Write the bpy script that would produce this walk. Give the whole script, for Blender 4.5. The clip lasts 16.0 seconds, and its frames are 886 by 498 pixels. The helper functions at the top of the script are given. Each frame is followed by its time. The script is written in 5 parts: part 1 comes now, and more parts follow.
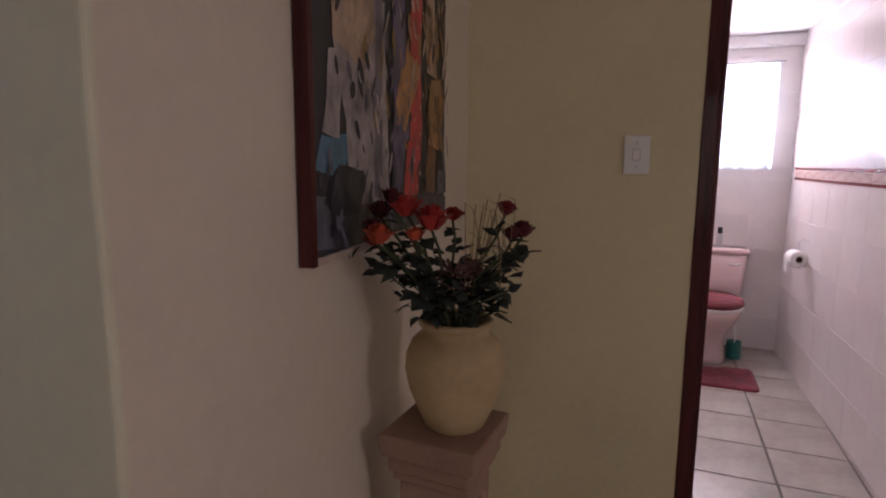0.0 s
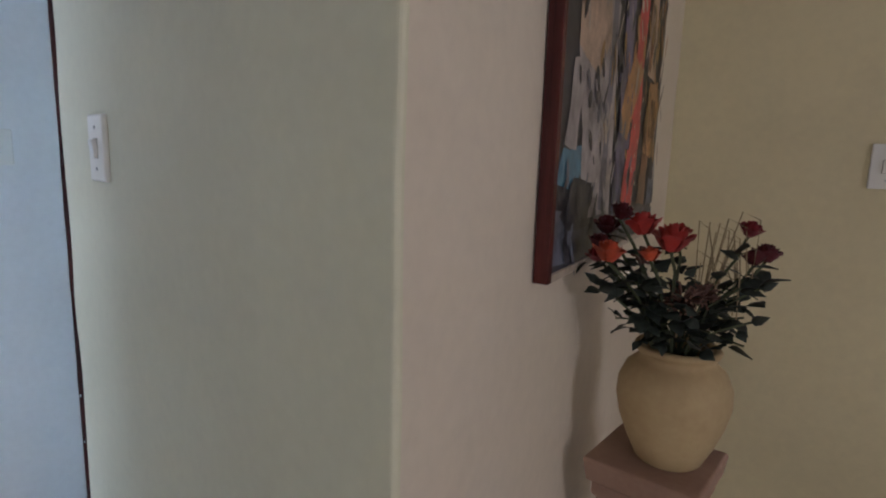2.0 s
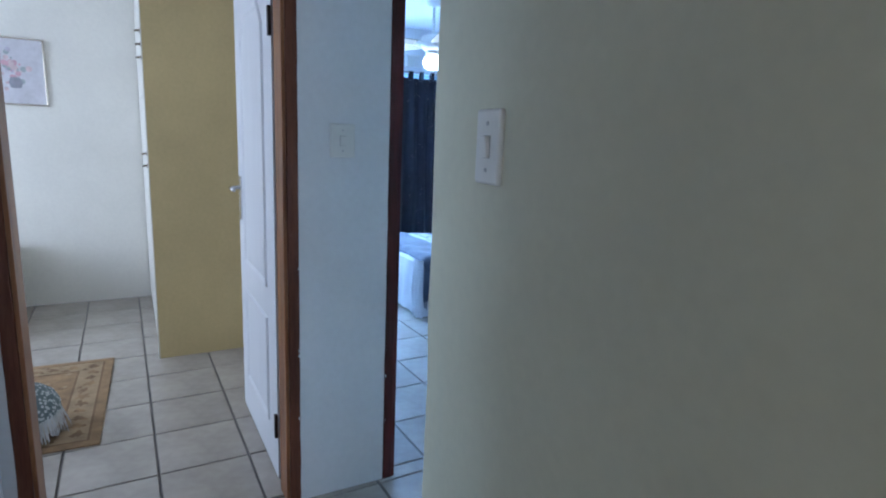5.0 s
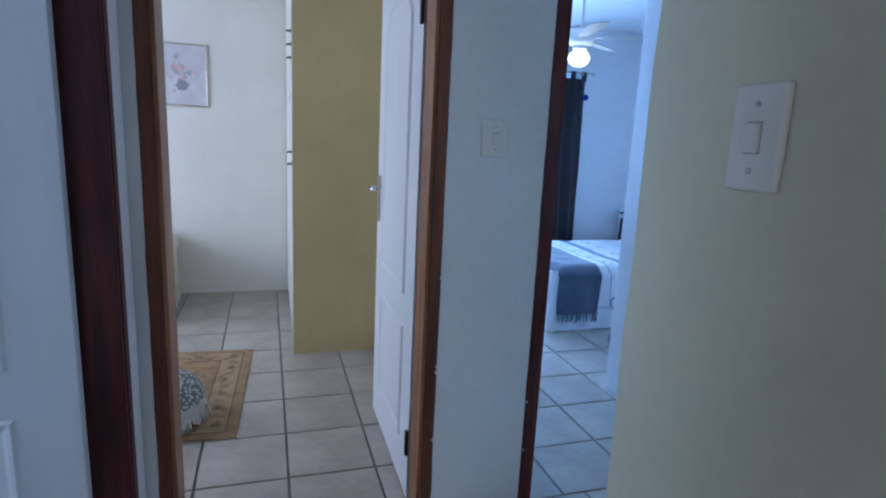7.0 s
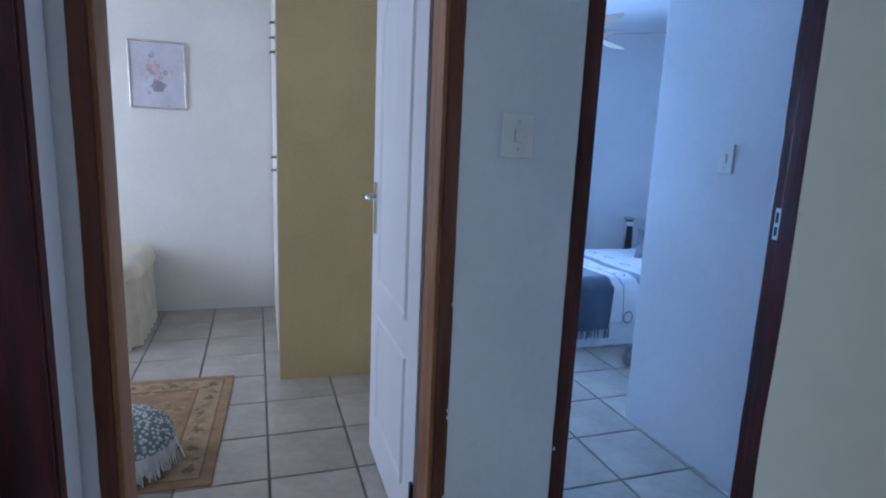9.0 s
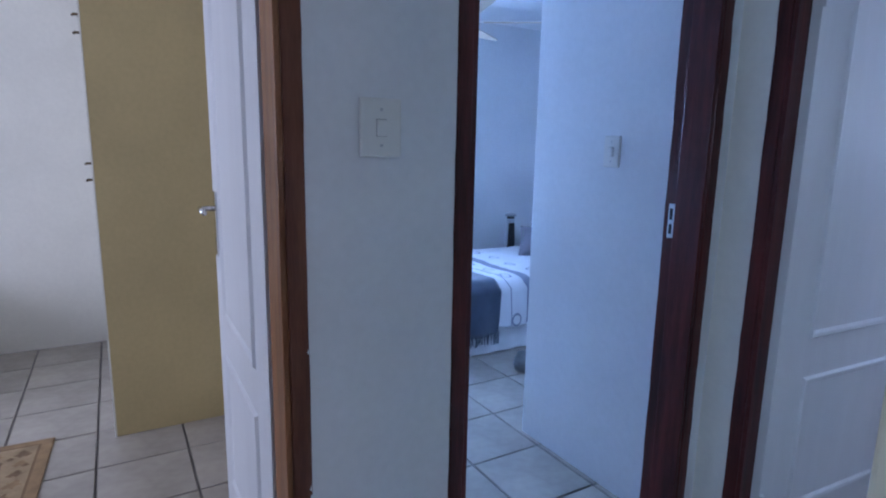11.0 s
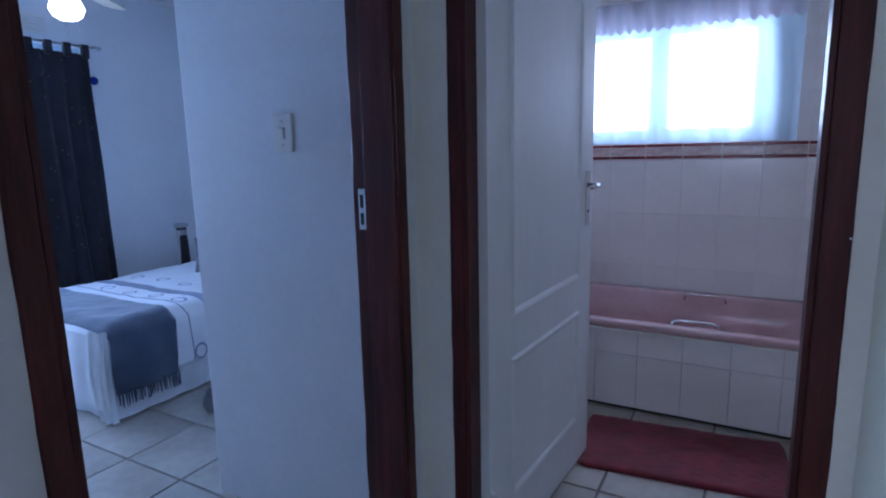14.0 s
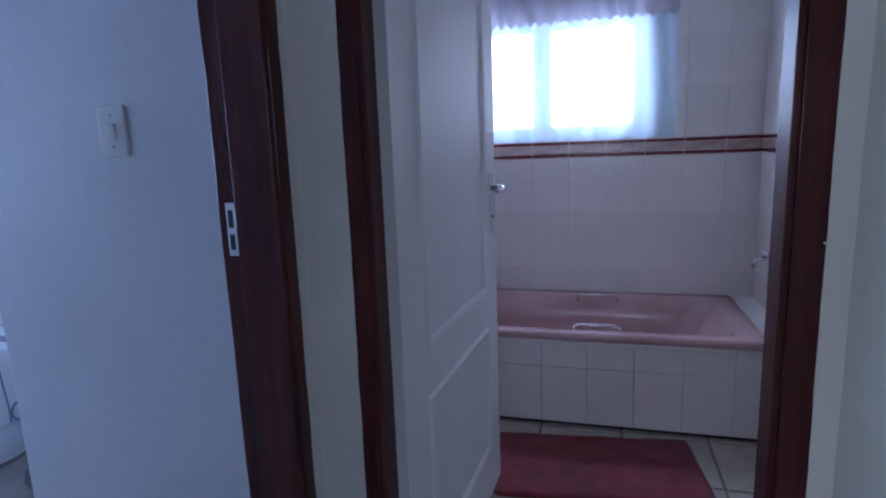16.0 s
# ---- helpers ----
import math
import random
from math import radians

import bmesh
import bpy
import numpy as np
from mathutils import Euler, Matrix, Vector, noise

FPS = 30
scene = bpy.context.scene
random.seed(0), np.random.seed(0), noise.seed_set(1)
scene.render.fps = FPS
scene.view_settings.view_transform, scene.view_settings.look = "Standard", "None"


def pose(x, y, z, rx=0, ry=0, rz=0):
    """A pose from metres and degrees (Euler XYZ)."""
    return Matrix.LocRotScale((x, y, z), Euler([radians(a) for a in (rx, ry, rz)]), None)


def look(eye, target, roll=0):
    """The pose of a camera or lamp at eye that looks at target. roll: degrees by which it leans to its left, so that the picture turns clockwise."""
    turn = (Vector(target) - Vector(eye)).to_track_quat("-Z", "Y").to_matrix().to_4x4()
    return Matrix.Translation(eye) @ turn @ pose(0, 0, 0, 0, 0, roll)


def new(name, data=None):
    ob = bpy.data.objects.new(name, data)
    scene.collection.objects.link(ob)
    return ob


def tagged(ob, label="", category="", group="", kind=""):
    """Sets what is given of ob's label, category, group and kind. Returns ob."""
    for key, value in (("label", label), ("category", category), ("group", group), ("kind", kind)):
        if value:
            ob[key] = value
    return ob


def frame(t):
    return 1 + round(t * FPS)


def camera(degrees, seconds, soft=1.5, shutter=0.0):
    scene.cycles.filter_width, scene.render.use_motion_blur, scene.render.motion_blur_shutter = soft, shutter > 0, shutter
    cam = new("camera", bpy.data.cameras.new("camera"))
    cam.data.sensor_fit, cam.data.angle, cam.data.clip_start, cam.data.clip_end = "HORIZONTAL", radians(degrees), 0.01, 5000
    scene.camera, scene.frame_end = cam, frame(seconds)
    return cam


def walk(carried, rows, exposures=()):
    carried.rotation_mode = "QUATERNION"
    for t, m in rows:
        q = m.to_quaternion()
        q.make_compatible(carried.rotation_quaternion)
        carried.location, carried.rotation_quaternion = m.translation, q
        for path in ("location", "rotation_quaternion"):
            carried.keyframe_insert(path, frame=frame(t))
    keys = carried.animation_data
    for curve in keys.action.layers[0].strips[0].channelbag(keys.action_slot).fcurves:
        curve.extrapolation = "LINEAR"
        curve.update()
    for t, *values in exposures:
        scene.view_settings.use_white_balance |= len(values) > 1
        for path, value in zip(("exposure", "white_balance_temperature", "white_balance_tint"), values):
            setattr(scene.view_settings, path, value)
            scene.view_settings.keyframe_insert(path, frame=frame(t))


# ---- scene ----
cam = camera(76.3, 16.0, soft=2.0)
PATH = [
    (0, (-0.033, 0.064, 1.381), (-0.749, 1.907, 1.079), 0.49),
    (0.5, (-0.059, 0.057, 1.385), (-0.893, 1.849, 1.081), 0.89),
    (1, (-0.084, 0.050, 1.390), (-1.027, 1.788, 1.087), 1.13),
    (1.5, (-0.113, 0.041, 1.393), (-1.182, 1.702, 1.081), 1.43),
    (2, (-0.158, 0.030, 1.405), (-1.329, 1.618, 1.076), 1.78),
    (2.5, (-0.203, 0.020, 1.416), (-1.482, 1.516, 1.061), 1.69),
    (3, (-0.244, 0.002, 1.415), (-1.622, 1.406, 1.054), 1.77),
    (3.5, (-0.282, -0.013, 1.412), (-1.762, 1.283, 1.052), 2.04),
    (4, (-0.370, -0.018, 1.420), (-1.929, 1.176, 1.041), 1.98),
    (4.5, (-0.437, -0.026, 1.415), (-2.072, 1.061, 1.032), 2.17),
    (5, (-0.498, -0.029, 1.408), (-2.202, 0.946, 1.024), 2.33),
    (5.2, (-0.527, -0.031, 1.405), (-2.259, 0.891, 1.020), 2.41),
    (7.3, (-0.809, -0.038, 1.371), (-2.688, 0.532, 0.989), 2.90),
    (7.5, (-0.857, -0.037, 1.359), (-2.739, 0.526, 0.984), 3.00),
    (8, (-0.950, -0.023, 1.359), (-2.832, 0.542, 0.985), 2.70),
    (8.5, (-1.023, -0.015, 1.354), (-2.901, 0.566, 0.984), 2.70),
    (8.7, (-1.040, -0.011, 1.354), (-2.914, 0.584, 0.987), 2.60),
    (11, (-1.367, 0.179, 1.348), (-3.067, 1.172, 0.995), 1.10),
    (11.5, (-1.449, 0.207, 1.344), (-3.068, 1.328, 0.994), 0.70),
    (12, (-1.517, 0.220, 1.340), (-3.020, 1.494, 0.995), 0.30),
    (12.5, (-1.576, 0.240, 1.325), (-2.900, 1.699, 0.981), -0.20),
    (13, (-1.595, 0.298, 1.303), (-2.783, 1.870, 0.965), -0.60),
    (13.5, (-1.614, 0.397, 1.297), (-2.681, 2.054, 0.954), -0.90),
    (14, (-1.629, 0.490, 1.283), (-2.582, 2.214, 0.939), -1.30),
    (14.5, (-1.655, 0.561, 1.281), (-2.489, 2.345, 0.933), -1.70),
    (15, (-1.689, 0.616, 1.280), (-2.415, 2.447, 0.932), -1.90),
    (15.5, (-1.749, 0.672, 1.277), (-2.382, 2.537, 0.930), -2.00),
    (16, (-1.828, 0.725, 1.279), (-2.359, 2.622, 0.929), -2.10),
]
EXPOSURES = [
    (0.0, -0.63, 6250, 34), (0.6, -0.38, 6100, 31), (1.0, -0.17, 6050, 28), (1.5, 0.08, 5850, 22), (2.5, 0.05, 5500, 18), (3.5, -0.07, 5300, 14), (4.0, -0.11, 5200, 14),
    (5.0, -0.42, 5100, 14), (7.3, -0.70, 5030, 17), (8.7, -0.82, 5030, 19), (11.0, -0.80, 5200, 26), (12.0, -0.78, 5250, 28), (13.0, -1.05, 5350, 30), (14.0, -1.39, 5400, 28), (16.0, -1.46, 5600, 32)]
walk(cam, [(t, look(eye, target, roll)) for t, eye, target, roll in PATH], EXPOSURES)


# ---- light ----
def sky_and_lights():
    world = bpy.data.worlds.new("sky")
    scene.world = world
    world.use_nodes = True
    nt = world.node_tree
    sky = nt.nodes.new("ShaderNodeTexSky")
    sky.sky_type, sky.sun_disc = "NISHITA", False
    sky.sun_elevation, sky.sun_rotation = radians(48), radians(200)
    bg = nt.nodes["Background"]
    bg.inputs["Strength"].default_value = 0.1
    nt.links.new(sky.outputs["Color"], bg.inputs["Color"])
    sun = new("sun", bpy.data.lights.new("sun", "SUN"))
    sun.data.energy, sun.data.angle, sun.data.color = 2.5, radians(0.6), (1.0, 0.95, 0.88)
    sun.matrix_world = look((0, -8, 9), (0, 0, 0))


def window_light(name, at, toward, width, height, power, color):
    ob = new(name, bpy.data.lights.new(name, "AREA"))
    ob.data.shape, ob.data.size, ob.data.size_y = "RECTANGLE", width, height
    ob.data.energy, ob.data.color = power, color
    ob.matrix_world = look(at, toward)
    return ob


sky_and_lights()
DAY = (0.72, 0.86, 1.0)
window_light("bathroom_window_light", (-2.13, 4.10, 1.63), (-2.13, 0, 1.3), 0.88, 0.56, 94, DAY)
window_light("toilet_window_light", (0.33, 4.94, 1.74), (0.33, 0, 1.4), 0.68, 0.62, 140, (1.0, 0.885, 0.84))
window_light("bedroom_window_light", (-5.9, 2.0, 1.55), (0, 2.0, 1.2), 1.5, 1.2, 325, (0.50, 0.72, 1.0))
# daylight from a presumed window on the unseen south side
window_light("spare_room_window_light", (-4.3, -2.75, 1.5), (-4.3, 0, 1.2), 1.6, 1.2, 58, (0.96, 0.98, 1.0))
# added lamp in the unseen south room, brightens the hall through its doorway
window_light("south_room_window_light", (-2.0, -2.75, 1.5), (-2.0, 0, 1.2), 1.0, 1.1, 32, (0.74, 0.89, 1.0))
# added lamp at an unseen east opening, lights the alcove from behind the camera
window_light("living_window_light", (3.20, -0.2, 1.45), (0, 0.3, 1.1), 0.8, 1.2, 17.5, (1.0, 0.92, 0.82))
# added lamp, no known window there: brightens the walls that face south
window_light("living_south_window_light", (0.75, -2.76, 1.5), (0.1, 0, 1.2), 1.3, 1.2, 8.5, (1.0, 0.97, 0.88))


# ---- materials ----
def material(name, color, rough=0.6, spread=0.08, scale=6.0, fine=60.0, bump=0.15, metal=0.0, second=None, coat=0.0, per_piece=0.0, sheen=0.0, stretch=(1, 1, 1), bump_dist=0.004):
    m = bpy.data.materials.new(name)
    m.use_nodes = True
    nt = m.node_tree
    n, l = nt.nodes, nt.links
    b = n["Principled BSDF"]
    tc, mp = n.new("ShaderNodeTexCoord"), n.new("ShaderNodeMapping")
    mp.inputs["Scale"].default_value = stretch
    l.new(tc.outputs["Object"], mp.inputs["Vector"])
    big, small = n.new("ShaderNodeTexNoise"), n.new("ShaderNodeTexNoise")
    big.inputs["Scale"].default_value, big.inputs["Detail"].default_value = scale, 6
    small.inputs["Scale"].default_value, small.inputs["Detail"].default_value = fine, 4
    l.new(mp.outputs[0], big.inputs["Vector"])
    l.new(mp.outputs[0], small.inputs["Vector"])
    ramp = n.new("ShaderNodeValToRGB")
    dark = second or tuple(c * (1 - spread * 2) for c in color)
    light = color if second else tuple(min(1, c * (1 + spread)) for c in color)
    ramp.color_ramp.elements[0].position, ramp.color_ramp.elements[0].color = 0.3, (*dark, 1)
    ramp.color_ramp.elements[1].position, ramp.color_ramp.elements[1].color = 0.7, (*light, 1)
    add = n.new("ShaderNodeMath")
    add.operation = "MULTIPLY_ADD"
    add.inputs[1].default_value = 0.35
    l.new(small.outputs["Fac"], add.inputs[0])
    sub = n.new("ShaderNodeMath")
    sub.operation = "MULTIPLY_ADD"
    sub.inputs[1].default_value, sub.inputs[2].default_value = 1.0, -0.175
    l.new(big.outputs["Fac"], sub.inputs[0])
    l.new(sub.outputs[0], add.inputs[2])
    l.new(add.outputs[0], ramp.inputs["Fac"])
    out = ramp.outputs["Color"]
    if per_piece:
        info, hsv, mr = n.new("ShaderNodeObjectInfo"), n.new("ShaderNodeHueSaturation"), n.new("ShaderNodeMapRange")
        mr.inputs["To Min"].default_value, mr.inputs["To Max"].default_value = 1 - per_piece, 1 + per_piece
        l.new(info.outputs["Random"], mr.inputs["Value"])
        l.new(mr.outputs["Result"], hsv.inputs["Value"])
        l.new(out, hsv.inputs["Color"])
        out = hsv.outputs["Color"]
    l.new(out, b.inputs["Base Color"])
    rr = n.new("ShaderNodeMapRange")
    rr.inputs["To Min"].default_value, rr.inputs["To Max"].default_value = max(0.02, rough * 0.85), min(1, rough * 1.15)
    l.new(big.outputs["Fac"], rr.inputs["Value"])
    l.new(rr.outputs["Result"], b.inputs["Roughness"])
    b.inputs["Metallic"].default_value = metal
    b.inputs["Coat Weight"].default_value = coat
    b.inputs["Sheen Weight"].default_value = sheen
    if bump:
        bp = n.new("ShaderNodeBump")
        bp.inputs["Strength"].default_value, bp.inputs["Distance"].default_value = bump, bump_dist
        l.new(add.outputs[0], bp.inputs["Height"])
        l.new(bp.outputs[0], b.inputs["Normal"])
    return m


BROWN = material("red_brown_varnish", (0.19, 0.072, 0.040), 0.42, 0.2, 4, 50, 0.3, second=(0.085, 0.030, 0.018), coat=0.12, stretch=(6, 6, 0.5))
# tints of one cream paint: cool light, shade and warm light are coloured in
CREAM_COOL_LIT = material("pale_green_paint", (0.685, 0.66, 0.50), 0.55, 0.04, 1.6, 45, 0.08)
CREAM = material("ochre_cream_paint", (0.68, 0.60, 0.38), 0.55, 0.05, 1.6, 45, 0.08)
CREAM_WARM_LIT = material("beige_paint", (0.72, 0.64, 0.53), 0.55, 0.05, 1.6, 45, 0.08)
WHITE = material("white_paint", (0.78, 0.79, 0.80), 0.5, 0.04, 1.4, 45, 0.22)
OFFWHITE = material("off_white_paint", (0.80, 0.79, 0.72), 0.5, 0.04, 1.4, 45, 0.2)
CEILING = material("ceiling_paint", (0.82, 0.82, 0.82), 0.7, 0.03, 2, 60, 0.1)
DOOR_WHITE = material("door_enamel", (0.76, 0.78, 0.80), 0.5, 0.03, 2.0, 30, 0.12, stretch=(1, 1, 0.15))
MAHOGANY = material("mahogany_varnish", (0.105, 0.022, 0.018), 0.42, 0.3, 5, 50, 0.3, second=(0.035, 0.008, 0.008), coat=0.16, stretch=(6, 6, 0.5))
PINE = material("stained_pine", (0.36, 0.17, 0.075), 0.42, 0.2, 4, 50, 0.3, second=(0.16, 0.062, 0.028), coat=0.15, stretch=(6, 6, 0.5))
GROUT = material("grey_grout", (0.17, 0.16, 0.15), 0.85, 0.15, 8, 80, 0.3)
FLOOR_TILE = material("cream_floor_tile", (0.43, 0.395, 0.345), 0.22, 0.09, 3.0, 26, 0.1, per_piece=0.05)
WALL_GROUT = material("wall_tile_grout", (0.75, 0.715, 0.69), 0.8, 0.1, 8, 80, 0.2)
WALL_TILE = material("white_glazed_tile", (0.80, 0.76, 0.74), 0.10, 0.03, 3, 30, 0.05, per_piece=0.025)
BORDER_TILE = material("patterned_border_tile", (0.62, 0.52, 0.47), 0.2, 0.2, 14, 60, 0.2, second=(0.40, 0.26, 0.24))
RED_TILE = material("red_pencil_tile", (0.22, 0.03, 0.035), 0.18, 0.15, 10, 60, 0.05)
PLATE = material("white_plastic", (0.78, 0.77, 0.73), 0.35, 0.02, 5, 40, 0.02)
CHROME = material("worn_chrome", (0.72, 0.72, 0.72), 0.18, 0.05, 20, 90, 0.03, metal=1.0)
STEEL = material("zinc_plate", (0.6, 0.6, 0.6), 0.3, 0.08, 20, 90, 0.05, metal=1.0)
BLACK = material("black_plastic", (0.015, 0.015, 0.017), 0.4, 0.1, 10, 60, 0.05)
IRON = material("dark_hinge_iron", (0.06, 0.055, 0.05), 0.5, 0.2, 20, 90, 0.2, metal=0.8)


for wood in (MAHOGANY, BROWN, PINE, DOOR_WHITE):
    wood.node_tree.nodes["Principled BSDF"].inputs["Specular IOR Level"].default_value = 0.18


# ---- building helpers ----
def mesh_of(name, bm, mats):
    me = bpy.data.meshes.new(name)
    bm.to_mesh(me)
    bm.free()
    for m in mats if isinstance(mats, (list, tuple)) else [mats]:
        me.materials.append(m)
    return me


def part(name, bm, mats, parent=None, label="", smooth=False):
    ob = new(name, mesh_of(name, bm, mats))
    if smooth:
        for p in ob.data.polygons:
            p.use_smooth = True
    if parent:
        ob.parent = parent
    if label:
        ob["label"] = label
    return ob


def thing(name, at, label, category, group="", kind="", turn=0):
    ob = new(name)
    ob.matrix_world = pose(*at, 0, 0, turn)
    return tagged(ob, label, category, group, kind)


def add_box(bm, x0, x1, y0, y1, z0, z1, bevel=0.0, mat=0, segments=2):
    vs = [bm.verts.new((x, y, z)) for x in (x0, x1) for y in (y0, y1) for z in (z0, z1)]
    fs = [bm.faces.new([vs[i] for i in q]) for q in ((0, 1, 3, 2), (4, 6, 7, 5), (0, 4, 5, 1), (2, 3, 7, 6), (0, 2, 6, 4), (1, 5, 7, 3))]
    for f in fs:
        f.material_index = mat
    if bevel:
        bmesh.ops.bevel(bm, geom=list({e for f in fs for e in f.edges}), offset=bevel, segments=segments, affect="EDGES", profile=0.5)
    return vs


def box(x0, x1, y0, y1, z0, z1, bevel=0.0, segments=2):
    bm = bmesh.new()
    add_box(bm, x0, x1, y0, y1, z0, z1, bevel, 0, segments)
    return bm


def lathe(profile, steps=32, cap=True):
    bm = bmesh.new()
    rings = []
    for r, z in profile:
        rings.append([bm.verts.new((r * math.cos(2 * math.pi * k / steps), r * math.sin(2 * math.pi * k / steps), z)) for k in range(steps)])
    for a, b in zip(rings, rings[1:]):
        for k in range(steps):
            bm.faces.new((a[k], a[(k + 1) % steps], b[(k + 1) % steps], b[k]))
    if cap:
        bm.faces.new(rings[0][::-1])
        bm.faces.new(rings[-1])
    return bm


def tube(points, radius, sides=8, taper=1.0):
    bm = bmesh.new()
    pts = [Vector(p) for p in points]
    rings = []
    for i, p in enumerate(pts):
        d = (pts[min(i + 1, len(pts) - 1)] - pts[max(i - 1, 0)]).normalized()
        q = d.to_track_quat("Z", "Y")
        r = radius * (1 + (taper - 1) * i / max(1, len(pts) - 1))
        rings.append([bm.verts.new(p + q @ Vector((r * math.cos(2 * math.pi * k / sides), r * math.sin(2 * math.pi * k / sides), 0))) for k in range(sides)])
    for a, b in zip(rings, rings[1:]):
        for k in range(sides):
            bm.faces.new((a[k], a[(k + 1) % sides], b[(k + 1) % sides], b[k]))
    bm.faces.new(rings[0][::-1])
    bm.faces.new(rings[-1])
    return bm


TOP = 2.45


def wall(name, x0, x1, y0, y1, paints, label, openings=(), z1=TOP, rounded=0.0):
    """A wall along its longer side. openings: (from, to, bottom, top). paints: the paint of its south, north, west and east faces."""
    bm = bmesh.new()
    along_x = (x1 - x0) > (y1 - y0)
    a0, a1 = (x0, x1) if along_x else (y0, y1)
    cuts = sorted({a0, a1, *[o[0] for o in openings], *[o[1] for o in openings]})
    for c0, c1 in zip(cuts, cuts[1:]):
        spans = [(0.0, z1)]
        for o0, o1, b, t in openings:
            if o0 <= c0 + 1e-6 and o1 >= c1 - 1e-6:
                spans = [s for s in ((0.0, b), (t, z1)) if s[1] - s[0] > 1e-4]
        for s0, s1 in spans:
            if along_x:
                add_box(bm, c0, c1, y0, y1, s0, s1)
            else:
                add_box(bm, x0, x1, c0, c1, s0, s1)
    bmesh.ops.remove_doubles(bm, verts=bm.verts, dist=1e-5)
    if rounded:
        es = [e for e in bm.edges if abs(e.verts[0].co.z - e.verts[1].co.z) > 1]
        bmesh.ops.bevel(bm, geom=es, offset=rounded, segments=4, affect="EDGES", profile=0.5)
        for z in [0.15 * k for k in range(1, 16)]:
            bmesh.ops.bisect_plane(bm, geom=bm.verts[:] + bm.edges[:] + bm.faces[:], plane_co=(0, 0, z), plane_no=(0, 0, 1))
    mats, index = [], {}
    for p in paints:
        if p not in mats:
            mats.append(p)
        index[p] = mats.index(p)
    bm.normal_update()
    bmesh.ops.recalc_face_normals(bm, faces=bm.faces)
    for f in bm.faces:
        n = f.normal
        k = (0 if n.y < 0 else 1) if abs(n.y) >= abs(n.x) else (2 if n.x < 0 else 3)
        f.material_index = index[paints[k]]
    if rounded:
        for v in bm.verts:
            v.co.x += 0.003 * noise.noise((v.co.z * 5, v.co.x * 3, 1.0))
            v.co.y += 0.003 * noise.noise((v.co.z * 5, v.co.y * 3, 7.0))
    return tagged(part(name, bm, mats), label, "wall", kind="structure")


# ---- the shell ----
wall("wall_hall_west", -2.58, -2.46, -2.72, 1.97, (WHITE, WHITE, WHITE, WHITE), "white painted plaster wall with two doorways", [(-0.369, 0.503, 0, 2.08), (0.843, 1.757, 0, 2.08)])
wall("wall_hall_north", -2.46, -1.41, 1.80, 1.92, (OFFWHITE, WALL_TILE, OFFWHITE, OFFWHITE), "white plaster wall around the bathroom doorway", [(-2.330, -1.457, 0, 2.08)])
wall("wall_hall_south", -2.46, -0.75, -0.54, -0.40, (WHITE, WHITE, WHITE, WHITE), "white plaster wall with a doorway", [(-2.352, -1.457, 0, 2.08)])
def wall_core():
    """The solid block between hall and alcove: four walls that are a little out of square, with soft plaster corners."""
    bm = bmesh.new()
    plan = ((-0.489, 0.411), (-0.668, 1.97), (-1.405, 1.97), (-1.488, 0.5065))
    lo, hi = ([bm.verts.new((x, y, z)) for x, y in plan] for z in (0.0, TOP))
    sides = [bm.faces.new((lo[k], lo[(k + 1) % 4], hi[(k + 1) % 4], hi[k])) for k in range(4)]
    for f, m in zip(sides, (1, 0, 0, 0)):
        f.material_index = m
    bm.faces.new(lo[::-1]), bm.faces.new(hi)
    bmesh.ops.bevel(bm, geom=[e for e in bm.edges if abs(e.verts[0].co.z - e.verts[1].co.z) > 1], offset=0.009, segments=4, affect="EDGES", profile=0.5)
    for k in range(1, 41):
        bmesh.ops.bisect_plane(bm, geom=bm.verts[:] + bm.edges[:] + bm.faces[:], plane_co=(0, 0, 0.06 * k), plane_no=(0, 0, 1))
    bmesh.ops.recalc_face_normals(bm, faces=bm.faces)
    for v in bm.verts:
        v.co.x += 0.003 * noise.noise((v.co.z * 6, v.co.x * 3, 1.0))
        v.co.y += 0.003 * noise.noise((v.co.z * 6, v.co.y * 3, 7.0))
    tagged(part("wall_core", bm, [CREAM_COOL_LIT, CREAM_WARM_LIT, WHITE]), "cream plaster wall, faces tinted for cool and warm light", "wall", kind="structure")


wall_core()
wall("wall_alcove_north", -0.80, 1.40, 1.902, 2.022, (CREAM, WALL_TILE, CREAM, CREAM), "cream plaster wall tinted darker for shade beside the toilet doorway", [(0.060, 0.93, 0, 2.08)])
wall("wall_bedroom_closet_south", -3.370, -2.58, 1.813, 1.913, (WHITE, WHITE, WHITE, WHITE), "white painted plaster wall inside the bedroom", rounded=0.008)
wall("wall_bedroom_closet_west", -3.370, -3.270, 1.913, 4.60, (WHITE, WHITE, WHITE, WHITE), "white painted bedroom wall")
wall("wall_bedroom_north", -5.87, -3.270, 4.60, 4.72, (WHITE, WHITE, WHITE, WHITE), "white painted bedroom wall")
wall("wall_bedroom_west", -5.87, -5.75, 0.72, 4.72, (WHITE, WHITE, WHITE, WHITE), "white painted bedroom wall with a curtained window", [(1.18, 2.78, 0.95, 1.95)])
wall("wall_between_bedrooms", -5.75, -2.58, 0.72, 0.80, (OFFWHITE, WHITE, WHITE, WHITE), "white plaster wall between the two bedrooms")
wall("wall_spare_west", -5.84, -5.72, -2.72, 0.72, (OFFWHITE, OFFWHITE, OFFWHITE, OFFWHITE), "off-white bedroom wall with a framed print")
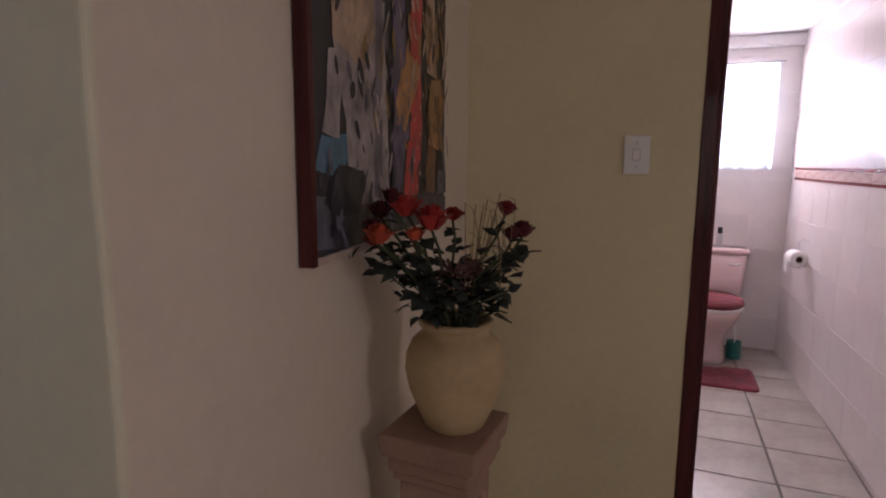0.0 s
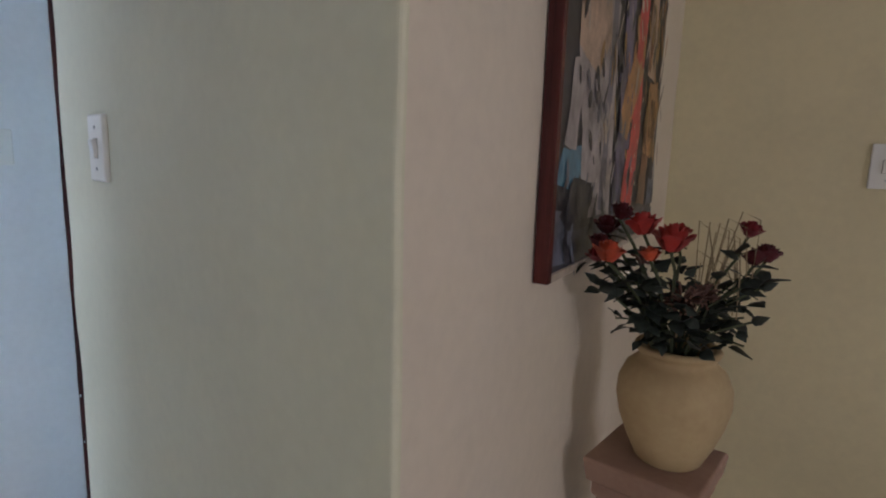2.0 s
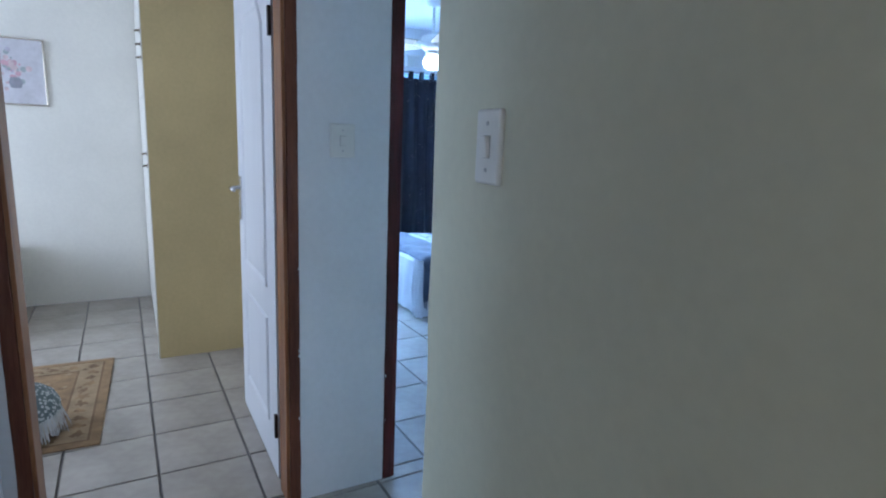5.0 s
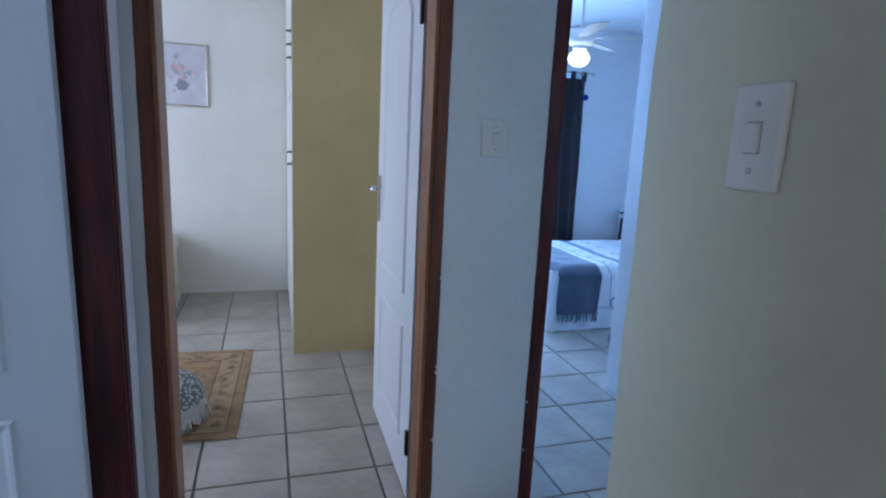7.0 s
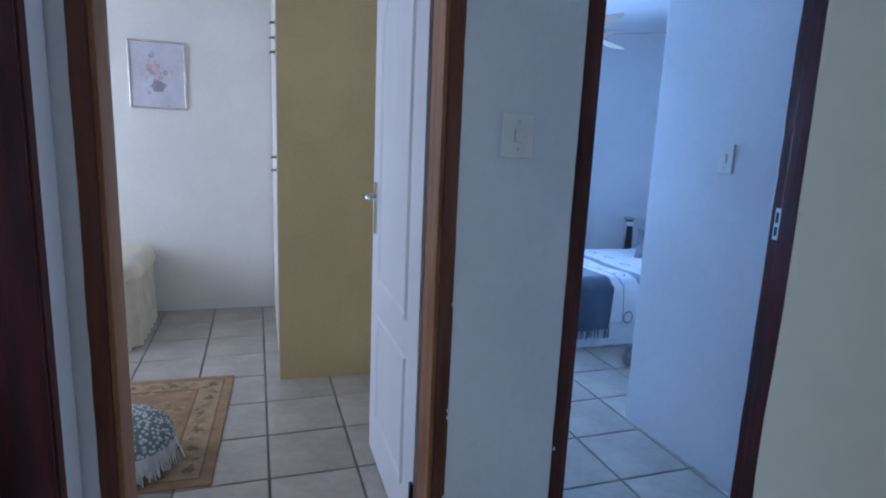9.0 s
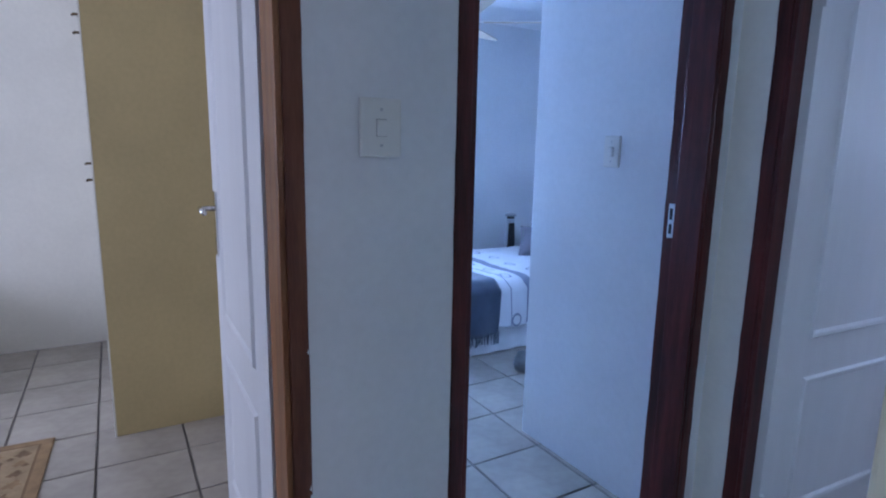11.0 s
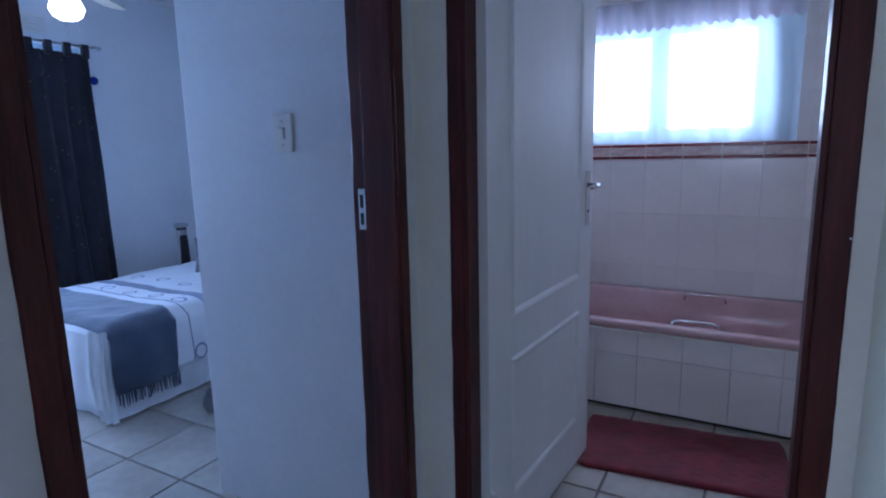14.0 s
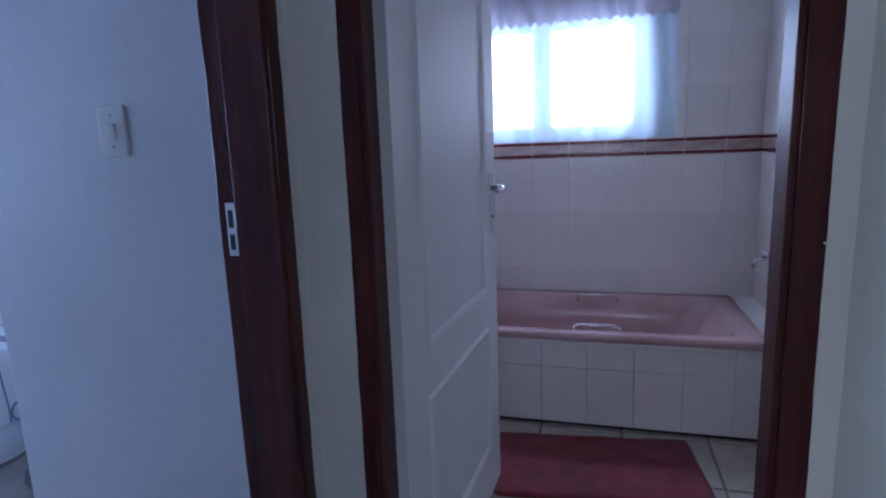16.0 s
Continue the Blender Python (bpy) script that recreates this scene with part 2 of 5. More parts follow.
wall("wall_spare_south", -5.72, -2.58, -2.84, -2.72, (OFFWHITE, OFFWHITE, OFFWHITE, OFFWHITE), "unseen off-white bedroom wall with a presumed window", [(-5.1, -3.5, 0.9, 2.1)])
# unseen wall; its window opening is added for the south room lamp
wall("wall_south_room_south", -2.58, -0.75, -2.84, -2.72, (WHITE, WHITE, WHITE, WHITE), "unseen white wall with an added window", [(-2.5, -1.5, 0.95, 2.05)])
wall("wall_south_room_east", -0.87, -0.75, -2.72, -0.54, (WHITE, WHITE, WHITE, CREAM), "plain wall between the rooms")
# the living room is out of view; its window openings are added for light
wall("wall_living_south", -0.75, 3.3, -2.84, -2.72, (CREAM, CREAM, CREAM, CREAM), "unseen cream living room wall with an added window", [(0.05, 1.45, 0.85, 2.1)])
wall("wall_living_east", 3.18, 3.30, -2.72, 2.022, (CREAM, CREAM, CREAM, CREAM), "unseen cream living room wall with an added window", [(-0.65, 0.25, 0.8, 2.1)])
wall("wall_living_north", 1.40, 3.18, 1.902, 2.022, (CREAM, CREAM, CREAM, CREAM), "cream living room wall")
wall("wall_bathroom_west", -2.87, -2.75, 1.975, 4.07, (WALL_TILE, WALL_TILE, WALL_TILE, WALL_GROUT), "tiled bathroom wall")
wall("wall_bathroom_north", -2.75, -1.03, 3.955, 4.07, (WALL_GROUT, WHITE, WHITE, WHITE), "white tiled bathroom wall with a window", [(-2.60, -1.630, 1.345, 1.915)])
wall("wall_bathroom_east", -1.03, -0.91, 1.92, 4.07, (WALL_TILE, WALL_TILE, WALL_GROUT, WALL_TILE), "white tiled bathroom wall")
wall("wall_toilet_west", -0.62, -0.50, 2.022, 4.80, (WALL_TILE, WALL_TILE, WALL_TILE, WALL_TILE), "white tiled wall of the toilet room")
wall("wall_toilet_east", 0.880, 1.00, 2.022, 4.92, (WALL_GROUT, WALL_GROUT, WALL_GROUT, WHITE), "white glazed tile wall of the toilet room")
wall("wall_toilet_north", -0.62, 0.880, 4.80, 4.92, (WALL_GROUT, WHITE, WHITE, WHITE), "white tiled wall with a curtained window", [(0.00, 0.66, 1.42, 2.06)])


def ceiling(name, x0, x1, y0, y1, z, label):
    tagged(part(name, box(x0, x1, y0, y1, z, z + 0.06), CEILING), label, "ceiling", kind="structure")


ceiling("ceiling", -5.87, 3.3, -2.84, 4.92, TOP, "white painted ceiling")


def floor_slab():
    tagged(part("floor", box(-5.87, 3.3, -2.84, 4.92, -0.10, -0.006), GROUT), "grey grouted floor under cream ceramic tiles", "floor", kind="structure")


floor_slab()
tagged(part("ground", box(-300, 300, -300, 300, -0.3, -0.2), material("dry_ground", (0.22, 0.19, 0.13), 0.9, 0.2, 0.5, 8, 0.3)), "dry ground outside the house", "ground", kind="structure")


# ---- doorways and doors ----
def door_frame(name, axis, wall_at, depth, low, high, finish, label, width=0.04, rebate=+1, finish_in=None, wide_high=0.04):
    """A timber frame of two jambs and a head. axis 'y': the doorway lies in a wall whose faces look along x."""
    ob = thing(name, (0, 0, 0), label, "door frame", kind="structure")
    top = 2.08
    w0, w1 = wall_at

    def jamb(pname, a0, a1, z0, z1, mat):
        d0, d1 = w0 - 0.004, w1 + 0.004
        bm = box(d0, d1, a0, a1, z0, z1, 0.003) if axis == "y" else box(a0, a1, d0, d1, z0, z1, 0.003)
        if z1 - z0 > 1:
            for k in range(1, 52):
                bmesh.ops.bisect_plane(bm, geom=bm.verts[:] + bm.edges[:] + bm.faces[:], plane_co=(0, 0, 0.04 * k), plane_no=(0, 0, 1))
        for v in bm.verts:
            e = 0.0022 * noise.noise((v.co.z * 9, v.co.y * 4, v.co.x * 4)) + 0.0012 * noise.noise((v.co.z * 31, v.co.y * 4, v.co.x * 4))
            v.co.x += e * (0.3 if axis == "y" else 1)
            v.co.y += e * (1 if axis == "y" else 0.3)
        return part(pname, bm, mat, ob)

    jamb("jamb", low, low + width, 0.0, top, finish)
    jamb("jamb", high - wide_high, high, 0.0, top, finish)
    jamb("head", low + width, high - wide_high, top - width, top, finish)
    # the stop against which the leaf closes
    s0, s1 = (w0 + 0.045, w0 + 0.075) if rebate < 0 else (w1 - 0.075, w1 - 0.045)
    for a0, a1, z0, z1 in ((low + width, low + width + 0.013, 0, top - width), (high - wide_high - 0.013, high - wide_high, 0, top - width)):
        e0, e1 = (s0, w1) if rebate < 0 else (w0, s1)
        bm = box(e0, e1, a0, a1, z0, z1, 0.002) if axis == "y" else box(a0, a1, e0, e1, z0, z1, 0.002)
        part("stop", bm, finish_in or finish, ob)
    return ob


FRAME_Y = door_frame("door_frame_1", "y", (-2.618, -2.46), 0.16, -0.369, 0.503, BROWN, "orange-brown varnished timber door frame, chipped along its edge", rebate=-1, finish_in=PINE)
FRAME_B = door_frame("door_frame_2", "y", (-2.602, -2.46), 0.14, 0.843, 1.757, MAHOGANY, "dark mahogany timber door frame of the bedroom", rebate=-1)
FRAME_N = door_frame("door_frame_3", "x", (1.80, 1.92), 0.12, -2.330, -1.457, MAHOGANY, "dark mahogany timber door frame of the bathroom", rebate=1, wide_high=0.052)
FRAME_S = door_frame("door_frame_4", "x", (-0.54, -0.40), 0.14, -2.352, -1.457, MAHOGANY, "dark mahogany timber door frame", rebate=-1)
FRAME_T = door_frame("door_frame_5", "x", (1.902, 2.022), 0.12, 0.060, 0.93, MAHOGANY, "dark mahogany timber door frame of the toilet room", rebate=1)


# the west wall of the hall stands a little out of square
HALL_SKEW = pose(-2.46, 0.66, 0, 0, 0, -1.2) @ pose(2.46, -0.66, 0)
for ob in (bpy.data.objects["wall_hall_west"], FRAME_Y, FRAME_B):
    ob.matrix_world = HALL_SKEW


def recess(bm, x0, x1, z0, z1, y, out, chamfer=0.0):
    """A moulded panel outline on a leaf's face: a groove with a raised lip."""
    pts = [(x0, z0), (x1, z0), (x1, z1 - chamfer), (x1 - chamfer, z1), (x0 + chamfer, z1), (x0, z1 - chamfer)] if chamfer else [(x0, z0), (x1, z0), (x1, z1), (x0, z1)]
    cx, cz = (x0 + x1) / 2, (z0 + z1) / 2
    loops = []
    for inset, depth in ((0.0, -0.0005), (0.008, 0.009), (0.018, 0.007), (0.030, -0.001)):
        ring = []
        for px, pz in pts:
            ring.append(bm.verts.new((px + inset * (1 if px < cx else -1), y + out * depth, pz + inset * (1 if pz < cz else -1))))
        loops.append(ring)
    for a, b in zip(loops, loops[1:]):
        for k in range(len(pts)):
            j = (k + 1) % len(pts)
            bm.faces.new((a[k], a[j], b[j], b[k]))


def door_leaf(name, hinge, turn, width, label, flip=1, hinge_metal=None):
    """A moulded two-panel leaf, hinged at its local origin and running along +x; the face that is seen looks along flip * y."""
    ob = thing(name, hinge, label, "door", kind="structure", turn=turn)
    part("leaf", box(0, width, -0.02, 0.02, 0.012, 2.03, 0.002), DOOR_WHITE, ob)
    for side in (-1, 1):
        bm = bmesh.new()
        recess(bm, 0.14, width - 0.14, 0.785, 1.90, side * 0.0195, side, 0.09)
        recess(bm, 0.14, width - 0.14, 0.20, 0.662, side * 0.0195, side)
        bmesh.ops.recalc_face_normals(bm, faces=bm.faces)
        part("panel_moulding", bm, DOOR_WHITE, ob)
    for side in (-1, 1):
        plate = part("handle_plate", box(width - 0.085, width - 0.045, side * 0.02, side * 0.026, 0.985, 1.195, 0.002) if side > 0 else box(width - 0.085, width - 0.045, -0.026, -0.02, 0.985, 1.195, 0.002), CHROME, ob, "chrome handle plate")
        part("lever", tube([(width - 0.065, side * 0.026, 1.14), (width - 0.065, side * 0.062, 1.14), (width - 0.075, side * 0.07, 1.14), (width - 0.17, side * 0.07, 1.138)], 0.009), CHROME, plate, smooth=True)
        part("keyhole", lathe([(0.006, 0), (0.006, 0.002)], 10), BLACK, plate).matrix_local = pose(width - 0.065, side * 0.0262, 1.04, 90)
    for z in (0.245, 1.79):
        part("hinge", box(-0.006, 0.012, -0.026 * flip - 0.006, -0.026 * flip + 0.006, z - 0.05, z + 0.05, 0.002), hinge_metal or IRON, ob, "painted steel hinge" if hinge_metal else "dark iron hinge")
    return ob


door_leaf("door_1", (-2.628, 0.476, 0), 179.5, 0.758, "open white moulded door with a chrome lever handle", flip=-1)
door_leaf("door_2", (-2.268, 1.862, 0), 86.0, 0.87, "open white moulded bathroom door with a chrome handle", flip=1, hinge_metal=DOOR_WHITE)
door_leaf("door_3", (-2.272, -0.492, 0), -88.0, 0.885, "open white moulded door", flip=-1)


# ---- window frames, glass and the bright outdoors ----
def emitter(name, color, strength):
    m = bpy.data.materials.new(name)
    m.use_nodes = True
    n = m.node_tree.nodes
    n.remove(n["Principled BSDF"])
    e = n.new("ShaderNodeEmission")
    e.inputs["Color"].default_value, e.inputs["Strength"].default_value = (*color, 1), strength
    m.node_tree.links.new(e.outputs[0], n["Material Output"].inputs["Surface"])
    return m


def cloth(name, color, through_light=0.5, rough=0.9, weave=400.0, spread=0.06, gaps=0.0):
    """A fabric that lets part of the light through."""
    m = material(name, color, rough, spread, 5, weave, 0.2, sheen=0.2, bump_dist=0.001)
    n, l = m.node_tree.nodes, m.node_tree.links
    b, out = n["Principled BSDF"], n["Material Output"]
    tr, mix = n.new("ShaderNodeBsdfTranslucent"), n.new("ShaderNodeMixShader")
    tr.inputs["Color"].default_value = (*color, 1)
    mix.inputs[0].default_value = through_light
    l.new(b.outputs[0], mix.inputs[1]), l.new(tr.outputs[0], mix.inputs[2])
    last = mix
    if gaps:
        cl, mix2 = n.new("ShaderNodeBsdfTransparent"), n.new("ShaderNodeMixShader")
        mix2.inputs[0].default_value = gaps
        l.new(mix.outputs[0], mix2.inputs[1]), l.new(cl.outputs[0], mix2.inputs[2])
        last = mix2
    l.new(last.outputs[0], out.inputs["Surface"])
    return m


def glass_material():
    m = bpy.data.materials.new("window_glass")
    m.use_nodes = True
    b = m.node_tree.nodes["Principled BSDF"]
    b.inputs["Transmission Weight"].default_value, b.inputs["Roughness"].default_value, b.inputs["IOR"].default_value = 1.0, 0.02, 1.45
    return m


GLASS = glass_material()
FRAME_PAINT = material("window_enamel", (0.72, 0.74, 0.76), 0.4, 0.05, 6, 50, 0.1)
# white cloth coloured blue: the daylight glow is put into its tint
SHEER = cloth("white_sheer", (0.62, 0.82, 0.97), 0.50, gaps=0.42)
OUTDOORS = emitter("bright_outdoors", (0.86, 0.95, 1.0), 7.0)


def window(name, axis, at, a0, a1, z0, z1, label, bars, split, inward):
    """A steel window set in its opening, with mullions and burglar bars. axis 'y': the pane faces along y."""
    ob = thing(name, (0, 0, 0), label, "window", kind="structure")

    def piece(pname, b0, b1, c0, c1, d0, d1, mat, under=ob):
        bm = box(b0, b1, at + d0, at + d1, c0, c1, 0.002) if axis == "y" else box(at + d0, at + d1, b0, b1, c0, c1, 0.002)
        return part(pname, bm, mat, under)

    for b0, b1, c0, c1 in ((a0, a1, z0, z0 + 0.03), (a0, a1, z1 - 0.03, z1), (a0, a0 + 0.03, z0 + 0.03, z1 - 0.03), (a1 - 0.03, a1, z0 + 0.03, z1 - 0.03)):
        piece("window_frame", b0, b1, c0, c1, -0.02, 0.02, FRAME_PAINT)
    for s in split:
        piece("mullion", s - 0.05, s + 0.05, z0 + 0.03, z1 - 0.03, -0.02, 0.02, FRAME_PAINT)
    stops = [a0 + 0.03, *split, a1 - 0.03]
    for s0, s1 in zip(stops, stops[1:]):
        p = piece("pane", s0, s1, z0 + 0.03, z1 - 0.03, -0.002, 0.002, GLASS)
        p.visible_shadow = False
    for b in bars:
        d = -0.045 * inward
        bm = tube([(b, at + d, z0), (b, at + d, z1)], 0.005, 6) if axis == "y" else tube([(at + d, b, z0), (at + d, b, z1)], 0.005, 6)
        part("burglar_bar", bm, IRON, ob)
    sill = 0.07 * inward
    piece("window_sill", a0, a1, z0 - 0.012, z0, min(0, sill), max(0, sill), FRAME_PAINT)
    return ob


window("window_1", "y", 4.02, -2.60, -1.630, 1.345, 1.915, "bright steel bathroom window with slim burglar bars", (-2.48, -2.33, -2.02, -1.86, -1.74), (-2.14,), -1)
window("window_2", "y", 4.87, 0.00, 0.66, 1.42, 2.06, "bright steel window of the toilet room", (0.12, 0.24, 0.44, 0.54), (0.33,), -1)
window("window_3", "x", -5.81, 1.18, 2.78, 0.95, 1.95, "wide bedroom window behind curtains", (), (1.73, 2.23), 1)
# presumed window, out of view; lets daylight into the second bedroom
window("presumed_window_spare_room", "y", -2.78, -5.1, -3.5, 0.9, 2.1, "unseen wide window presumed in the second bedroom", (), (-4.3,), 1)
# added window, nothing of the south room's outer wall is in view
window("added_window_south_room", "y", -2.78, -2.5, -1.5, 0.95, 2.05, "unseen window added to the south room for light", (), (-2.0,), 1)
# added window out of view, the opening for the east lamp
window("added_window_living_east", "x", 3.24, -0.65, 0.25, 0.8, 2.1, "unseen tall window added to light the alcove from the east", (), (-0.2,), -1)
# added window, holds the made-up south lamp of the living room
window("added_window_living_south", "y", -2.78, 0.05, 1.45, 0.85, 2.1, "unseen wide window added to light the walls facing south", (), (0.75,), 1)
tagged(part("backdrop_north", box(-3.2, 1.6, 6.0, 6.02, 0.2, 3.2), OUTDOORS), "glaring daylight outside the north windows", "backdrop", kind="structure")
tagged(part("backdrop_west", box(-8.02, -8.0, -0.2, 4.8, -0.1, 3.4), OUTDOORS), "glaring daylight outside the bedroom window", "backdrop", kind="structure")


def drape(width, height, folds, depth, seed, nx=90, nz=24, hem=0.0, flare=0.0):
    """A hanging cloth along local x from its top edge, in the xz plane, with soft irregular folds."""
    bm = bmesh.new()
    grid = []
    for j in range(nz + 1):
        v = j / nz
        row = []
        for i in range(nx + 1):
            u = i / nx
            w = math.sin(u * folds * 2 * math.pi + 1.3 * noise.noise((u * 4, v * 1.2, seed)) * 2)
            y = depth * w * (0.55 + 0.45 * v) + 0.4 * depth * noise.noise((u * 7, v * 3, seed + 5))
            z = -height * v + hem * math.sin(u * folds * 4 * math.pi) * v
            row.append(bm.verts.new((width * (u - 0.5) * (1 + flare * v) + width * 0.5, y, z)))
        grid.append(row)
    for j in range(nz):
        for i in range(nx):
            bm.faces.new((grid[j][i], grid[j][i + 1], grid[j + 1][i + 1], grid[j + 1][i]))
    return bm


def sheer_curtain(name, x0, x1, y, ztop, zlow, label, folds, valance=True):
    ob = thing(name, (x0, y, ztop), label, "curtain")
    part("panel", drape(x1 - x0, ztop - zlow, folds, 0.012, 3.0), SHEER, ob, smooth=True)
    if valance:
        part("valance", drape(x1 - x0, 0.158, folds * 1.4, 0.016, 9.0, 120, 10, hem=0.012), VALANCE, ob, "gathered scalloped valance", smooth=True).matrix_local = pose(0, -0.03, 0.0)
    part("rod", tube([(-0.03, 0.0, 0.0), (x1 - x0 + 0.03, 0.0, 0.0)], 0.007), STEEL, ob, smooth=True)
    for x in (-0.02, x1 - x0 + 0.02):
        part("rod_bracket", tube([(x, 0.0, 0.0), (x, 0.05, -0.01)], 0.006), STEEL, ob)
    return ob


VALANCE = cloth("mauve_valance", (0.56, 0.53, 0.60), 0.25, gaps=0.03)
sheer_curtain("sheer_curtain", -2.73, -1.455, 3.900, 2.06, 1.296, "white sheer bathroom curtain with a gathered valance", 9)
sheer_curtain("sheer_curtain", -0.08, 0.680, 4.75, 2.105, 1.358, "white sheer curtain over the toilet room window", 7, valance=False)


# ---- tiles ----
TILE_MESHES = {}


def tile_mesh(kind, w, h, thick, mat, edge=0.0025):
    key = (kind, round(w, 3), round(h, 3))
    if key not in TILE_MESHES:
        TILE_MESHES[key] = mesh_of(kind, box(-w / 2, w / 2, -h / 2, h / 2, 0, thick, edge, 1), mat)
    return TILE_MESHES[key]


def spans(lo, hi, phase, pitch):
    k = math.floor((lo - phase) / pitch)
    out = []
    while phase + k * pitch < hi - 1e-4:
        a, b = max(lo, phase + k * pitch), min(hi, phase + (k + 1) * pitch)
        if b - a > 0.012:
            out.append((a, b))
        k += 1
    return out


def floor_tiles(floor_ob, x0, x1, y0, y1, px, py, pitch=0.355, gap=0.0045):
    for a, b in spans(x0, x1, px, pitch):
        for c, d in spans(y0, y1, py, pitch):
            ob = new("floor_tile", tile_mesh("floor_tile", b - a - gap * 2, d - c - gap * 2, 0.010, FLOOR_TILE))
            ob.parent = floor_ob
            ob.location = ((a + b) / 2, (c + d) / 2, -0.006 - 0.003 + 0.0012 * random.random())
            ob.rotation_euler = (0.0012 * random.uniform(-1, 1), 0.0012 * random.uniform(-1, 1), 0)


def wall_tiles(wall_ob, axis, at, out, a0, a1, rows, phase, pitch, mat, kind="wall_tile", holes=(), gap=0.0006, thick=0.003):
    """Tiles on a wall plane. axis 'y': the plane y = at, seen along out * y."""
    turn = {("y", -1): (90, 0, 0), ("y", 1): (90, 0, 180), ("x", -1): (90, 0, -90), ("x", 1): (90, 0, 90)}[(axis, out)]
    for z0, z1 in rows:
        for a, b in spans(a0, a1, phase, pitch):
            if any(a < h1 - 0.01 and b > h0 + 0.01 and z0 < t - 0.01 and z1 > l + 0.01 for h0, h1, l, t in holes):
                cut = []
                for h0, h1, l, t in holes:
                    for p, q in ((a, min(b, h0)), (max(a, h1), b)):
                        if q - p > 0.02:
                            cut.append((p, q, z0, z1))
                    if l - z0 > 0.02:
                        cut.append((max(a, h0), min(b, h1), z0, l))
                    if z1 - t > 0.02:
                        cut.append((max(a, h0), min(b, h1), t, z1))
            else:
                cut = [(a, b, z0, z1)]
            for p, q, l, t in cut:
                ob = new(kind, tile_mesh(kind, q - p - 2 * gap, t - l - 2 * gap, thick, mat, 0.0009))
                ob.parent = wall_ob
                c = ((p + q) / 2, at, (l + t) / 2) if axis == "y" else (at, (p + q) / 2, (l + t) / 2)
                ob.matrix_basis = pose(*c, *turn) @ pose(0, 0, 0, random.uniform(-0.12, 0.12), random.uniform(-0.12, 0.12), 0)


def band(wall_ob, axis, at, out, a0, a1, low, high, pitch, phase, holes=()):
    m = 0.020
    for z0, z1, mat, kind, thick in ((low, low + m, RED_TILE, "pencil_tile", 0.007), (low + m, high - m, BORDER_TILE, "border_tile", 0.0045), (high - m, high, RED_TILE, "pencil_tile", 0.007)):
        wall_tiles(wall_ob, axis, at, out, a0, a1, [(z0, z1)], phase, pitch, mat, kind, holes, gap=0.0020, thick=thick)


def find(name):
    return bpy.data.objects[name]


# ---- alcove: painting, pedestal, vase of roses ----
def switch(name, at, turn, label, size=(0.076, 0.117)):
    """A flat switch plate on a wall; local -y points out of the wall."""
    w, h = size
    ob = thing(name, at, label, "light switch", group="light switches", turn=turn)
    part("cover_plate", box(-w / 2, w / 2, -0.011, 0, -h / 2, h / 2, 0.004), PLATE, ob)
    surround = part("surround", box(-0.0115, 0.0115, -0.0122, -0.010, -0.0178, 0.0178, 0.001), material_dark_plastic, ob)
    bm = box(-0.0105, 0.0105, -0.0185, -0.011, -0.0165, 0.0165, 0.002)
    bmesh.ops.rotate(bm, verts=bm.verts, cent=(0, -0.011, 0), matrix=Euler((radians(7), 0, 0)).to_matrix())
    part("rocker", bm, PLATE, surround, "white rocker")
    for z in (-0.036, 0.036):
        part("screw", lathe([(0.0035, 0), (0.0035, 0.0012), (0.002, 0.0018)], 10), STEEL, ob).matrix_local = pose(0, -0.011, z, 90)
    return ob


material_dark_plastic = material("grey_plastic", (0.42, 0.41, 0.39), 0.5, 0.05, 8, 50, 0.02)
switch("light_switch", (-1.2495, 0.4838, 1.398), -5.45, "white rocker light switch on the cool-tinted cream wall")
switch("light_switch", (-0.116, 1.902, 1.410), 0, "white rocker light switch on the shade-tinted cream wall")
switch("light_switch", (-2.46, 0.660, 1.386), 90, "white rocker light switch between two doorways", (0.092, 0.118))
switch("light_switch", (-2.909, 1.813, 1.346), 0, "white rocker light switch inside the bedroom")


